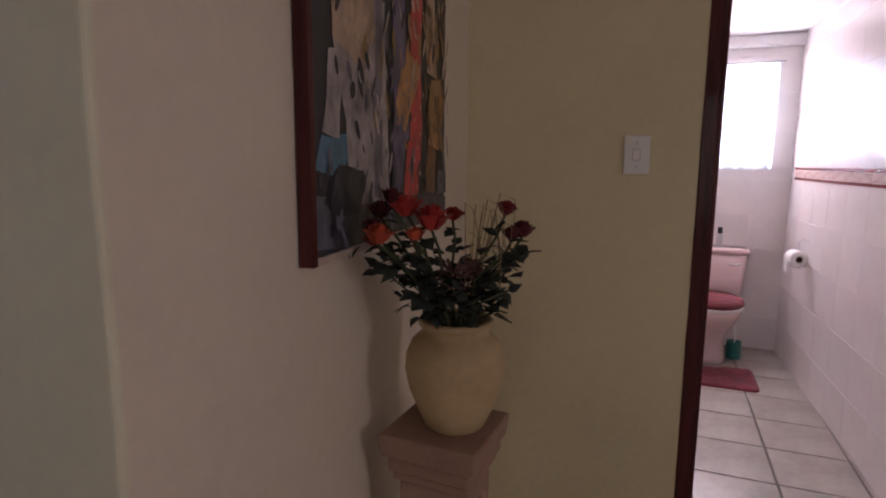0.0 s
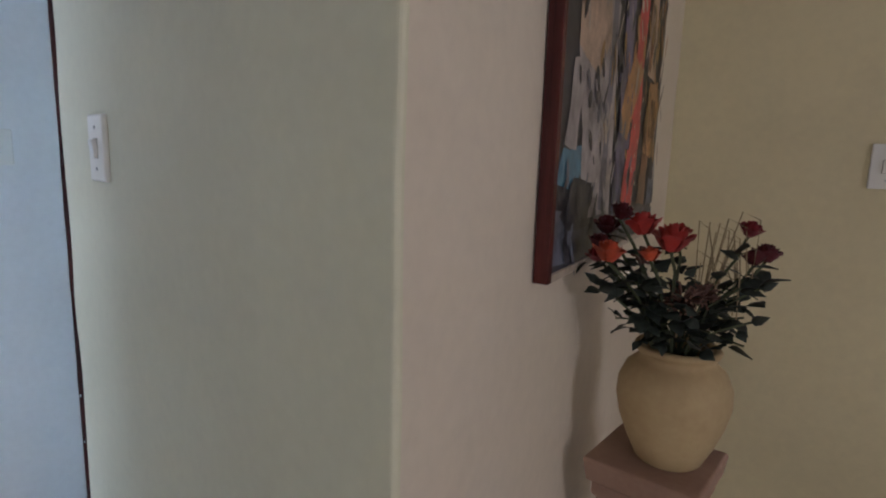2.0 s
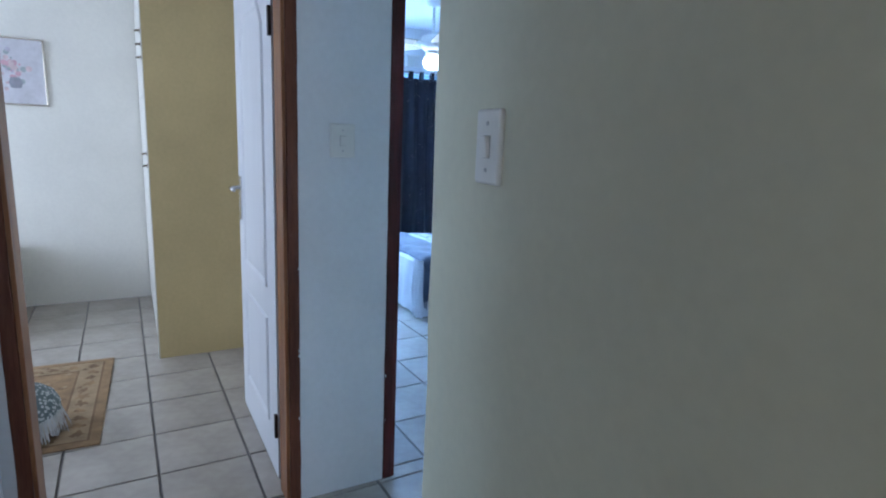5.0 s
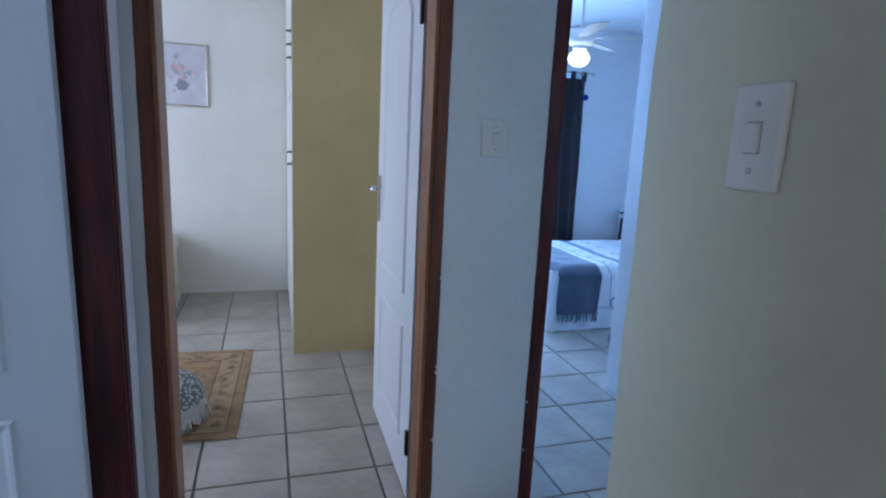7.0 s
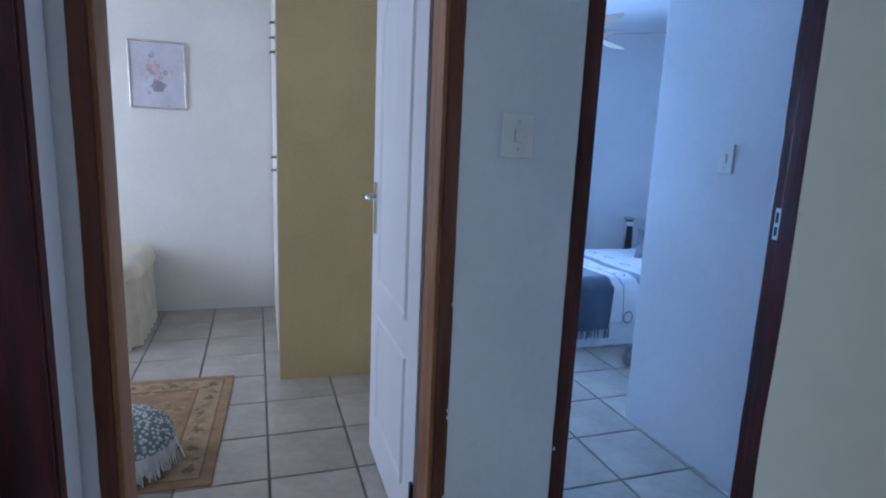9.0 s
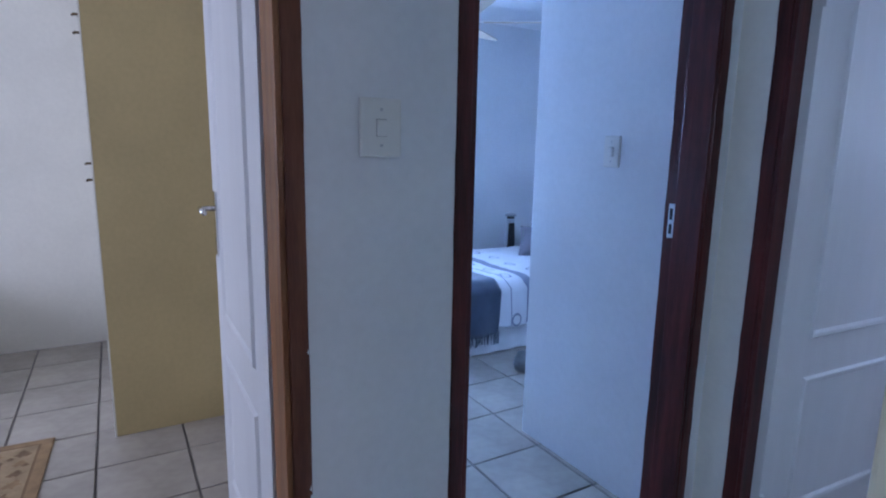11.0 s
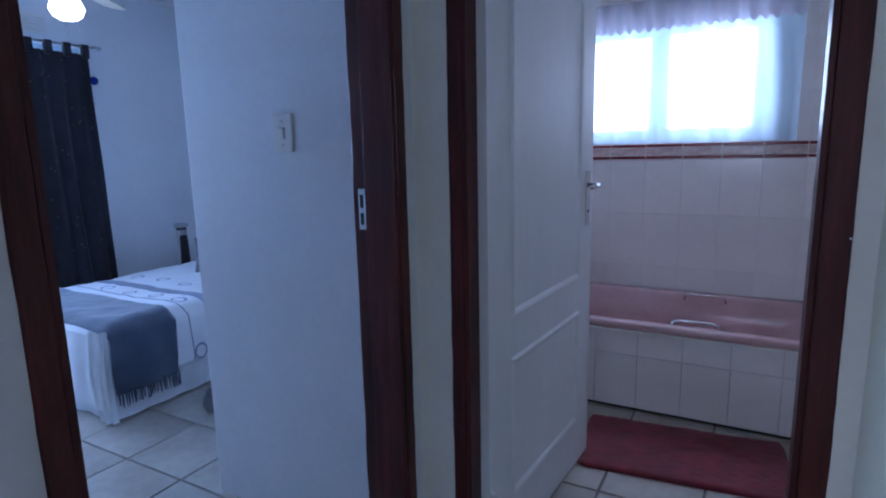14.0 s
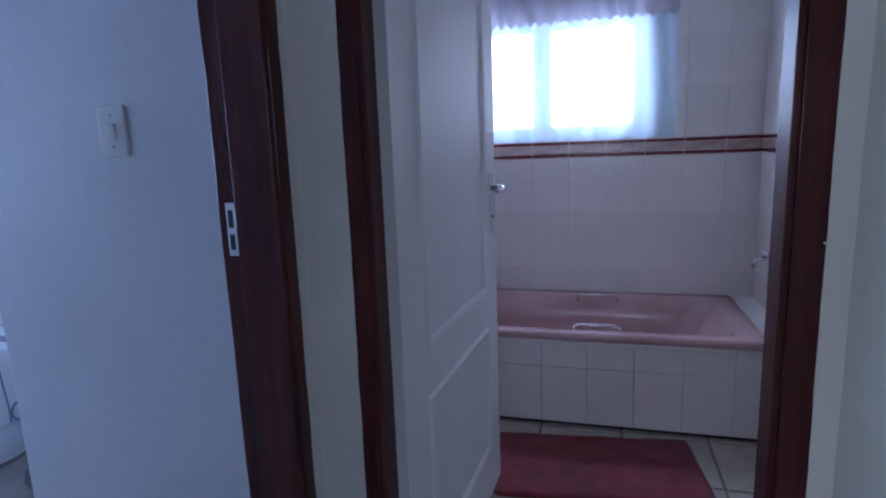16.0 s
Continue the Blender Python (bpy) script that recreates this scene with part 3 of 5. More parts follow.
def painting():
    m_dark = material("painting_night_ground", (0.022, 0.022, 0.034), 0.35, 0.4, 9, 40, 0.2, second=(0.008, 0.009, 0.018))
    tone = {}

    def colour(key, c):
        if key not in tone:
            tone[key] = material("painting_" + key, c, 0.35, 0.25, 18, 70, 0.2)
        return tone[key]

    ob = thing("painting", (-0.5255, 0.748, 1.226), "tall colourful painting of plain draped shapes in a dark wooden frame", "painting", turn=90 + 6.5)
    ob.scale = (1, 0.68, 1)
    W, H, D = 0.775, 0.76, 0.034
    for x0, x1, z0, z1, D in ((0, 0.016, 0, H, D), (W - 0.008, W, 0, H, 0.022), (0.016, W - 0.008, H - 0.016, H, D)):
        part("frame_bar", box(x0, x1, -D, 0, z0, z1, 0.002), MAHOGANY, ob)
    part("frame_bar", box(0.016, W - 0.008, -0.034, 0, 0, 0.012, 0.002), BEIGE_WOOD, ob, "pale lower frame bar")
    canvas = part("canvas", box(0.016, W - 0.008, -0.026, -0.010, 0.012, H - 0.016), m_dark, ob)

    def shape(pname, pts, key, c, lift):
        bm = bmesh.new()
        n = len(pts)
        rim = []
        for k in range(n):
            p, q = (Vector((max(0.020, 1.44 * x - 0.083), z * 0.555 if z < 0.8 else H - 0.02)) for x, z in (pts[k], pts[(k + 1) % n]))
            for s in range(4):
                v = p.lerp(q, s / 4)
                j = 0.006 * noise.noise((v.x * 20, v.y * 20, lift * 900))
                rim.append(bm.verts.new((v.x + j, -0.026 - lift, v.y - j)))
        bm.faces.new(rim)
        part(pname, bm, colour(key, c), canvas)

    shape("paint_patch", ((0.03, 0.02), (0.60, 0.02), (0.60, 0.12), (0.35, 0.15), (0.03, 0.16)), "dusk", (0.055, 0.055, 0.070), 0.0006)
    shape("paint_patch", ((0.05, 0.26), (0.14, 0.22), (0.18, 0.30), (0.17, 0.36), (0.09, 0.35)), "blue", (0.07, 0.20, 0.30), 0.0010)
    shape("paint_patch", ((0.16, 0.15), (0.29, 0.14), (0.28, 0.52), (0.27, 0.86), (0.13, 0.88), (0.12, 0.62), (0.15, 0.40)), "pale", (0.36, 0.32, 0.32), 0.0014)
    shape("paint_patch", ((0.09, 0.36), (0.13, 0.35), (0.15, 0.60), (0.11, 0.58)), "pale", (0.36, 0.32, 0.32), 0.0016)
    shape("paint_patch", ((0.12, 0.62), (0.20, 0.56), (0.24, 0.70), (0.20, 0.88), (0.10, 0.86)), "fawn", (0.50, 0.36, 0.26), 0.0020)
    shape("paint_patch", ((0.235, 0.16), (0.262, 0.15), (0.27, 0.84), (0.245, 0.85)), "grey", (0.17, 0.16, 0.20), 0.0022)
    shape("paint_patch", ((0.30, 0.15), (0.345, 0.15), (0.37, 0.50), (0.34, 0.86), (0.30, 0.86), (0.31, 0.45)), "violet", (0.15, 0.13, 0.22), 0.0016)
    shape("paint_patch", ((0.35, 0.15), (0.425, 0.15), (0.445, 0.42), (0.435, 0.62), (0.455, 0.88), (0.385, 0.88), (0.385, 0.50)), "red", (0.55, 0.05, 0.055), 0.0022)
    shape("paint_patch", ((0.31, 0.42), (0.36, 0.40), (0.41, 0.56), (0.44, 0.66), (0.37, 0.70), (0.33, 0.58)), "orange", (0.50, 0.26, 0.10), 0.0026)
    shape("paint_patch", ((0.48, 0.36), (0.545, 0.34), (0.58, 0.50), (0.56, 0.66), (0.50, 0.64), (0.475, 0.48)), "orange", (0.50, 0.26, 0.10), 0.0016)
    shape("paint_patch", ((0.51, 0.42), (0.545, 0.42), (0.55, 0.58), (0.515, 0.58)), "brown", (0.18, 0.08, 0.04), 0.0022)
    shape("paint_patch", ((0.46, 0.15), (0.52, 0.14), (0.53, 0.34), (0.485, 0.38)), "brown", (0.18, 0.08, 0.04), 0.0012)
    shape("paint_patch", ((0.54, 0.13), (0.60, 0.14), (0.60, 0.24), (0.55, 0.25)), "mist", (0.15, 0.165, 0.21), 0.0012)
    shape("paint_patch", ((0.47, 0.66), (0.53, 0.66), (0.50, 0.88), (0.46, 0.88)), "fawn", (0.50, 0.36, 0.26), 0.0012)
    shape("paint_patch", ((0.04, 0.04), (0.12, 0.03), (0.15, 0.17), (0.07, 0.19)), "mist", (0.15, 0.165, 0.21), 0.0012)
    shape("paint_patch", ((0.09, 0.17), (0.12, 0.12), (0.19, 0.12), (0.20, 0.25), (0.13, 0.27)), "shadow", (0.025, 0.025, 0.035), 0.0018)
    rnd = random.Random(21)
    touches = (("pale", 0.13, 0.30, 0.10, 0.68), ("fawn", 0.12, 0.24, 0.36, 0.66), ("violet", 0.30, 0.38, 0.10, 0.68), ("brown", 0.46, 0.62, 0.12, 0.60), ("orange", 0.34, 0.62, 0.20, 0.66), ("dusk", 0.03, 0.62, 0.02, 0.14), ("mist", 0.03, 0.62, 0.02, 0.16), ("shadow", 0.03, 0.62, 0.03, 0.66), ("grey", 0.14, 0.40, 0.10, 0.66), ("cream", 0.12, 0.60, 0.20, 0.66), ("gold", 0.20, 0.56, 0.16, 0.66), ("gold", 0.46, 0.60, 0.14, 0.50), ("shadow", 0.14, 0.40, 0.06, 0.66))
    colour("cream", (0.50, 0.42, 0.34))
    colour("gold", (0.36, 0.21, 0.06))
    for k in range(330):
        key, u0, u1, w0, w1 = touches[k % len(touches)]
        cx, cz = max(0.035, rnd.uniform(u0, u1) * 1.40 - 0.075), rnd.uniform(w0, w1) * 1.05
        lw, lh, lean = rnd.uniform(0.003, 0.011), rnd.uniform(0.008, 0.034), rnd.uniform(-0.6, 0.6)
        c = bmesh.new()
        c.faces.new([c.verts.new((cx + lw * math.cos(q * 0.785) * (1 + 0.3 * noise.noise((k, q, 1))) + lean * lh * math.sin(q * 0.785), -0.0290 - 0.00003 * (k % 50), cz + lh * math.sin(q * 0.785))) for q in range(8)])
        part("brush_stroke", c, tone[key], canvas)
    for k in range(16):
        z = 0.10 + 0.030 * k
        c = bmesh.new()
        x = 0.515 + 0.024 * math.sin(k * 2.1) + 0.022 * (z > 0.25)
        c.faces.new([c.verts.new((x + 0.004 * math.cos(a * math.pi / 3), -0.0310, z + 0.006 * math.sin(a * math.pi / 3))) for a in range(6)])
        part("paint_dot", c, colour("cream", (0.6, 0.5, 0.4)), canvas)


BEIGE_WOOD = material("pale_wood", (0.50, 0.42, 0.34), 0.5, 0.1, 6, 50, 0.15, stretch=(4, 1, 1))
painting()

CLAY = material("buff_clay", (0.51, 0.39, 0.21), 0.75, 0.12, 7, 70, 0.35, second=(0.40, 0.285, 0.145))
PLASTER = material("terracotta_cast_stone", (0.36, 0.23, 0.165), 0.75, 0.12, 9, 80, 0.4, second=(0.27, 0.16, 0.115))
PED = (-0.403, 1.043)


def pedestal():
    ob = thing("pedestal", (*PED, 0), "terracotta cast stone pedestal with a stepped square cap", "pedestal", turn=-3)
    for pname, r, z0, z1, bev in (("plinth", 0.097, 0, 0.06, 0.006), ("base_step", 0.092, 0.06, 0.09, 0.008), ("shaft", 0.070, 0.09, 0.778, 0.010), ("neck_step", 0.079, 0.778, 0.797, 0.006), ("cap_step", 0.087, 0.797, 0.829, 0.009), ("cap", 0.100, 0.829, 0.875, 0.006)):
        bm = box(-r, r, -r, r, z0, z1, bev, 3)
        if pname == "cap":
            for v in bm.verts:
                if v.co.z < 0.842:
                    v.co.x *= 0.95
                    v.co.y *= 0.95
        part(pname, bm, PLASTER, ob)
    for a in range(4):
        for x in (-0.03, 0, 0.03):
            part("flute", tube([(x, -0.070, 0.13), (x, -0.070, 0.735)], 0.005, 8), PLASTER, ob).matrix_local = pose(0, 0, 0, 0, 0, 90 * a)


pedestal()


def vase():
    ob = thing("vase", (PED[0] + 0.016, PED[1] + 0.004, 0.875), "buff clay vase with a rolled lip on the pedestal", "vase")
    prof = [(0.060, 0), (0.066, 0.006), (0.085, 0.05), (0.102, 0.10), (0.110, 0.145), (0.108, 0.18), (0.096, 0.212), (0.080, 0.228), (0.072, 0.236), (0.072, 0.246), (0.080, 0.252), (0.083, 0.260), (0.079, 0.267), (0.068, 0.266), (0.062, 0.255), (0.062, 0.235), (0.075, 0.20)]
    bm = lathe([(r * 0.88, z * 0.803) for r, z in prof], 48, cap=False)
    bm.faces.new([v for v in bm.verts[:48]][::-1])
    for v in bm.verts:
        f = 1 + 0.010 * noise.noise((v.co.x * 9, v.co.y * 9, v.co.z * 9))
        v.co.x, v.co.y = v.co.x * f, v.co.y * f
    part("body", bm, CLAY, ob, smooth=True)
    part("soil", lathe([(0.001, 0.182), (0.057, 0.180)], 24, cap=False), material("dry_foam", (0.03, 0.03, 0.025), 0.95, 0.3, 20, 90, 0.6), ob)
    return ob


vase()
LEAF = material("silk_leaf", (0.026, 0.036, 0.028), 0.55, 0.3, 30, 120, 0.2)
STEM = material("green_stem", (0.06, 0.075, 0.035), 0.6, 0.2, 20, 90, 0.1)
ROSES = {"crimson": material("red_petal", (0.24, 0.012, 0.020), 0.6, 0.2, 25, 90, 0.15, sheen=0.08), "scarlet": material("scarlet_petal", (0.36, 0.020, 0.014), 0.6, 0.2, 25, 90, 0.15, sheen=0.08), "orange": material("orange_petal", (0.52, 0.07, 0.022), 0.6, 0.2, 25, 90, 0.15, sheen=0.08), "dark": material("crimson_petal", (0.10, 0.006, 0.012), 0.6, 0.2, 25, 90, 0.15, sheen=0.08)}
DRIED = material("dried_flower_head", (0.16, 0.085, 0.065), 0.85, 0.3, 30, 90, 0.2)
STRAW = material("dried_grass", (0.34, 0.26, 0.15), 0.8, 0.2, 30, 90, 0.1)


def rose_bloom(radius, seed):
    rnd = random.Random(seed)
    bm = bmesh.new()
    for ring, (count, r, h, lean) in enumerate(((3, 0.26, 1.16, -0.12), (4, 0.48, 1.12, -0.08), (5, 0.72, 1.02, 0.0), (6, 0.96, 0.86, 0.12))):
        for k in range(count):
            a0 = 2 * math.pi * (k + 0.37 * ring) / count + rnd.uniform(-0.15, 0.15)
            span = 2 * math.pi / count * 0.85
            grid = []
            for j in range(5):
                v = j / 4
                row = []
                for i in range(6):
                    u = i / 5 - 0.5
                    out = r * (0.35 + 0.75 * v ** 0.8) * (1 + lean * max(0, v - 0.7) * 2.2) * (1 - 0.25 * abs(u) * (v > 0.7))
                    ang = a0 + span * u * (0.75 + 0.5 * v)
                    z = h * v * (1 - 0.22 * (2 * u) ** 2 * v) - (lean * 0.45 if j == 4 else 0) + rnd.uniform(-0.03, 0.03)
                    row.append(bm.verts.new((radius * out * math.cos(ang), radius * out * math.sin(ang), radius * z * 1.12)))
                grid.append(row)
            for j in range(4):
                for i in range(5):
                    bm.faces.new((grid[j][i], grid[j][i + 1], grid[j + 1][i + 1], grid[j + 1][i]))
    return bm


def leaf_blade(size):
    bm = bmesh.new()
    rows = []
    for j, (w, z) in enumerate(((0.0, 0.0), (0.28, 0.05), (0.40, 0.06), (0.33, 0.02), (0.15, -0.05), (0.0, -0.12))):
        x = j / 5
        rows.append([bm.verts.new((x * size, s * w * size, (z - 0.05 * abs(s)) * size)) for s in (-1, 0, 1)])
    for a, b in zip(rows, rows[1:]):
        for k in range(2):
            bm.faces.new((a[k], a[k + 1], b[k + 1], b[k]))
    bmesh.ops.remove_doubles(bm, verts=bm.verts, dist=1e-6)
    return bm


def rose_bouquet():
    base = Vector((PED[0] + 0.016, PED[1] + 0.004, 1.069))
    ob = thing("rose_bouquet", base, "bouquet of red and orange silk roses standing in the clay vase", "flowers")
    blooms = ((0.010, -0.150, 0.206, 0.030, "scarlet"), (-0.031, -0.150, 0.226, 0.026, "scarlet"), (-0.080, -0.165, 0.180, 0.025, "orange"), (-0.035, 0.070, 0.200, 0.020, "scarlet"), (0.086, 0.020, 0.220, 0.019, "crimson"), (0.112, 0.050, 0.176, 0.023, "dark"), (0.099, 0.030, 0.172, 0.019, "dark"), (-0.089, -0.100, 0.242, 0.021, "dark"), (-0.108, -0.130, 0.190, 0.021, "dark"), (-0.108, -0.100, 0.216, 0.022, "dark"), (-0.020, -0.145, 0.186, 0.017, "orange"), (-0.112, -0.115, 0.170, 0.018, "crimson"))
    rnd = random.Random(11)
    leaf_me = mesh_of("leaf", leaf_blade(0.034), LEAF)
    for p in leaf_me.polygons:
        p.use_smooth = True

    def leaf_at(p, stem):
        lf = new("leaf", leaf_me)
        lf.parent = stem
        s = rnd.uniform(0.7, 1.2)
        p = Vector((p.x, p.y, max(p.z, 0.045)))
        lf.matrix_basis = pose(*p, rnd.uniform(-40, 40), rnd.uniform(-35, 35), rnd.uniform(0, 360)) @ Matrix.Scale(s, 4)

    for k, (x, y, z, r, c) in enumerate(blooms):
        top = Vector((x, y, z))
        pts = [Vector((0.12 * x, 0.12 * y, -0.06)), top * 0.45 + Vector((-0.008, 0.006, 0.01)), top * 0.8 + Vector((0.004, 0, 0.004)), top]
        stem = part("stem", tube(pts, 0.0026, 6), STEM, ob)
        part("bloom", rose_bloom(r, k), ROSES[c], stem, f"{c} rose bloom" if c != "dark" else "dark crimson rose bloom", smooth=True).matrix_local = pose(*top, rnd.uniform(-18, 18), rnd.uniform(-18, 18), rnd.uniform(0, 360))
        for q in range(15):
            t = rnd.uniform(0.35, 0.97)
            leaf_at(top * t + Vector((rnd.uniform(-0.032, 0.032), rnd.uniform(-0.03, 0.03), rnd.uniform(-0.03, 0.01))), stem)
    for k in range(14):
        a = rnd.uniform(0, 6.28)
        tip = Vector((0.105 * math.cos(a), 0.09 * math.sin(a) - 0.03, rnd.uniform(0.03, 0.15)))
        stem = part("stem", tube([(0, 0, -0.05), tip * 0.5 + Vector((0, 0, 0.03)), tip], 0.002, 5), STEM, ob)
        for q in range(8):
            leaf_at(tip * rnd.uniform(0.3, 1.0) + Vector((rnd.uniform(-0.025, 0.025), rnd.uniform(-0.025, 0.025), rnd.uniform(-0.02, 0.02))), stem)
    for x, y, z in ((0.114, -0.050, 0.094), (-0.114, -0.100, 0.130), (0.115, -0.004, 0.140)):
        stem = part("stem", tube([(0, 0, 0.0), (x * 0.6, y, z * 0.75), (x, y, z)], 0.002, 5), STEM, ob)
        part("bud", lathe([(0.001, 0), (0.007, 0.005), (0.008, 0.013), (0.003, 0.024), (0.0006, 0.029)], 10), LEAF, stem, smooth=True).matrix_local = pose(x, y, z, 10, 60 * (1 if x > 0 else -1), 0)
    for k in range(16):
        lean, y = rnd.uniform(-0.030, 0.035), rnd.uniform(0.0, 0.06)
        h = rnd.uniform(0.15, 0.262)
        part("grass_blade", tube([(0.015, 0, 0), (0.03 + 0.5 * lean, 0.6 * y, h * 0.55), (0.040 + lean, y, h), (0.052 + lean + 0.02 * rnd.random(), y, h - 0.012), (0.060 + lean + 0.02 * rnd.random(), y, h - rnd.uniform(0.05, 0.10))], 0.0010, 4), STRAW, ob)
    for x, y, z, rr in ((0.010, -0.056, 0.108, 0.046), (0.040, -0.030, 0.118, 0.026), (-0.062, -0.060, 0.176, 0.020)):
        stem = part("stem", tube([(0, 0, 0), (x * 0.6, y * 0.6, z * 0.6), (x, y, z)], 0.002, 5), STEM, ob)
        for k in range(44):
            d = Vector((rnd.gauss(0, 1), rnd.gauss(0, 1), rnd.gauss(0.4, 0.8))).normalized() * rr * rnd.uniform(0.6, 1.0)
            part("dried_spray", tube([(x, y, z), (x + d.x * 0.6, y + d.y * 0.6, z + d.z * 0.7), (x + d.x, y + d.y, z + d.z)], 0.0016, 4, 1.6), DRIED, stem)


rose_bouquet()


# ---- door hardware ----
def strike_plate(at, turn, frame_ob):
    """A latch plate let into a jamb; local -y points out of the jamb."""
    p = part("strike_plate", box(-0.011, 0.011, -0.002, 0, -0.055, 0.055, 0.001), STEEL, frame_ob, "zinc strike plate")
    p.matrix_local = pose(*at, 0, 0, turn)
    part("latch_slot", box(-0.006, 0.006, -0.0028, -0.0015, 0.004, 0.040, 0.0005), BLACK, p)
    part("bolt_slot", box(-0.006, 0.006, -0.0028, -0.0015, -0.042, -0.010, 0.0005), BLACK, p)
    part("lip", box(0.010, 0.024, -0.004, 0.0, 0.004, 0.040, 0.001), STEEL, p)


strike_plate((-2.577, 1.717, 1.131), 0, FRAME_B)
strike_plate((-1.509, 1.900, 1.131), -90, FRAME_N)


def paint_chip(frame_ob, at, axis, seed):
    """A flake of white wall paint caught on the edge of a timber jamb."""
    rnd = random.Random(seed)
    bm = bmesh.new()
    w, h = rnd.uniform(0.0015, 0.0032), rnd.uniform(0.003, 0.009)
    rim = [(w * math.cos(k * 0.9) * rnd.uniform(0.6, 1.1), h * math.sin(k * 0.9) * rnd.uniform(0.6, 1.1)) for k in range(7)]
    for lift in (0.0, 0.0012):
        bm.faces.new([bm.verts.new((lift, a, z)) if axis == "y" else bm.verts.new((a, -lift, z)) for a, z in rim])
    part("paint_chip", bm, WHITE, frame_ob, "flake of white paint").matrix_local = Matrix.Translation(at)


for n, (y, z) in enumerate(((0.500, 0.60), (0.499, 0.62), (0.498, 0.35), (0.500, 0.93))):
    paint_chip(FRAME_Y, (-2.4545, y, z), "y", n)
for n, (y, z) in enumerate(((0.846, 0.46), (0.847, 0.27), (1.753, 0.53))):
    paint_chip(FRAME_B, (-2.4545, y, z), "y", 20 + n)
for n, (x, z) in enumerate(((-2.326, 0.14), (-2.325, 0.19), (-1.461, 1.10))):
    paint_chip(FRAME_N, (x, 1.7945, z), "x", 40 + n)


# ---- bathroom ----
PINK = material("pink_acrylic", (0.57, 0.37, 0.375), 0.16, 0.06, 4, 40, 0.03, coat=0.4)
RED_PILE = material("red_bath_pile", (0.17, 0.016, 0.026), 0.95, 0.2, 12, 260, 1.0, sheen=0.12, bump_dist=0.006)


def rounded_loop(x0, x1, y0, y1, r, n=6):
    pts = []
    for cx, cy, a0 in ((x1 - r, y1 - r, 0), (x0 + r, y1 - r, 90), (x0 + r, y0 + r, 180), (x1 - r, y0 + r, 270)):
        for k in range(n + 1):
            a = radians(a0 + 90 * k / n)
            pts.append((cx + r * math.cos(a), cy + r * math.sin(a)))
    return pts


def loft(loops, cap_low=False, cap_high=False):
    bm = bmesh.new()
    rings = [[bm.verts.new((x, y, z)) for x, y in pts] for pts, z in loops]
    for a, b in zip(rings, rings[1:]):
        n = len(a)
        for k in range(n):
            bm.faces.new((a[k], a[(k + 1) % n], b[(k + 1) % n], b[k]))
    if cap_low:
        bm.faces.new(rings[0][::-1])
    if cap_high:
        bm.faces.new(rings[-1])
    return bm


PANEL_GROUT = material("grey_panel_grout", (0.62, 0.60, 0.60), 0.8, 0.1, 8, 80, 0.2)


def bathtub():
    ob = thing("bathtub", (-1.89, 3.565, 0), "pink built-in bathtub with chrome grab handles and a white tiled front", "bathtub")
    x0, x1, y0, y1 = -0.85, 0.745, -0.385, 0.38
    shell = part("tub", loft([(rounded_loop(x0 + 0.02, x1 - 0.02, y0 + 0.025, y1, 0.02), 0.414), (rounded_loop(x0, x1, y0, y1, 0.02), 0.418), (rounded_loop(x0, x1, y0, y1, 0.02), 0.446), (rounded_loop(x0 + 0.006, x1 - 0.006, y0 + 0.006, y1 - 0.006, 0.02), 0.454),
                             (rounded_loop(x0 + 0.07, x1 - 0.09, y0 + 0.06, y1 - 0.06, 0.10), 0.452), (rounded_loop(x0 + 0.082, x1 - 0.11, y0 + 0.072, y1 - 0.072, 0.10), 0.440), (rounded_loop(x0 + 0.10, x1 - 0.20, y0 + 0.09, y1 - 0.09, 0.12), 0.30),
                             (rounded_loop(x0 + 0.12, x1 - 0.30, y0 + 0.11, y1 - 0.11, 0.12), 0.14), (rounded_loop(x0 + 0.18, x1 - 0.38, y0 + 0.16, y1 - 0.16, 0.10), 0.09)], cap_high=True), PINK, ob, smooth=True)
    for y, s in ((y0 + 0.082, 1), (y1 - 0.082, -1)):
        z = 0.440
        part("grab_handle", tube([(-0.045, y, z - 0.02), (-0.04, y + 0.02 * s, z + 0.012), (-0.015, y + 0.028 * s, z + 0.02), (0.135, y + 0.028 * s, z + 0.02), (0.16, y + 0.02 * s, z + 0.012), (0.165, y, z - 0.02)], 0.008), CHROME, ob, "chrome grab handle", smooth=True)
    part("seal", box(x0, x1, y0 - 0.002, y0 + 0.012, 0.405, 0.415, 0.003), PLATE, ob)
    panel = part("front_panel", box(x0, 0.855, y0 + 0.020, y0 + 0.05, 0.018, 0.408), PANEL_GROUT, ob)
    # black strip stands in for the shade in the gap below the panel
    part("kick_recess", box(x0, 0.855, y0 + 0.035, y0 + 0.05, 0.0, 0.018), BLACK, ob)
    part("end_ledge", box(x1 + 0.002, 0.855, y0 + 0.022, y1, 0.10, 0.446, 0.003), WALL_TILE, ob, "white tiled ledge")
    base = ob.location
    for z0, z1 in ((0.020, 0.287), (0.287, 0.404)):
        for a, b in spans(x0, 0.855, -2.071 - base.x, 0.2005):
            t = new("panel_tile", tile_mesh("panel_tile", b - a - 0.003, z1 - z0 - 0.003, 0.007, WALL_TILE, 0.0015))
            t.parent = panel
            t.matrix_basis = pose((a + b) / 2, y0 + 0.020, (z0 + z1) / 2, 90 + random.uniform(-0.3, 0.3), random.uniform(-0.3, 0.3), 0)


bathtub()


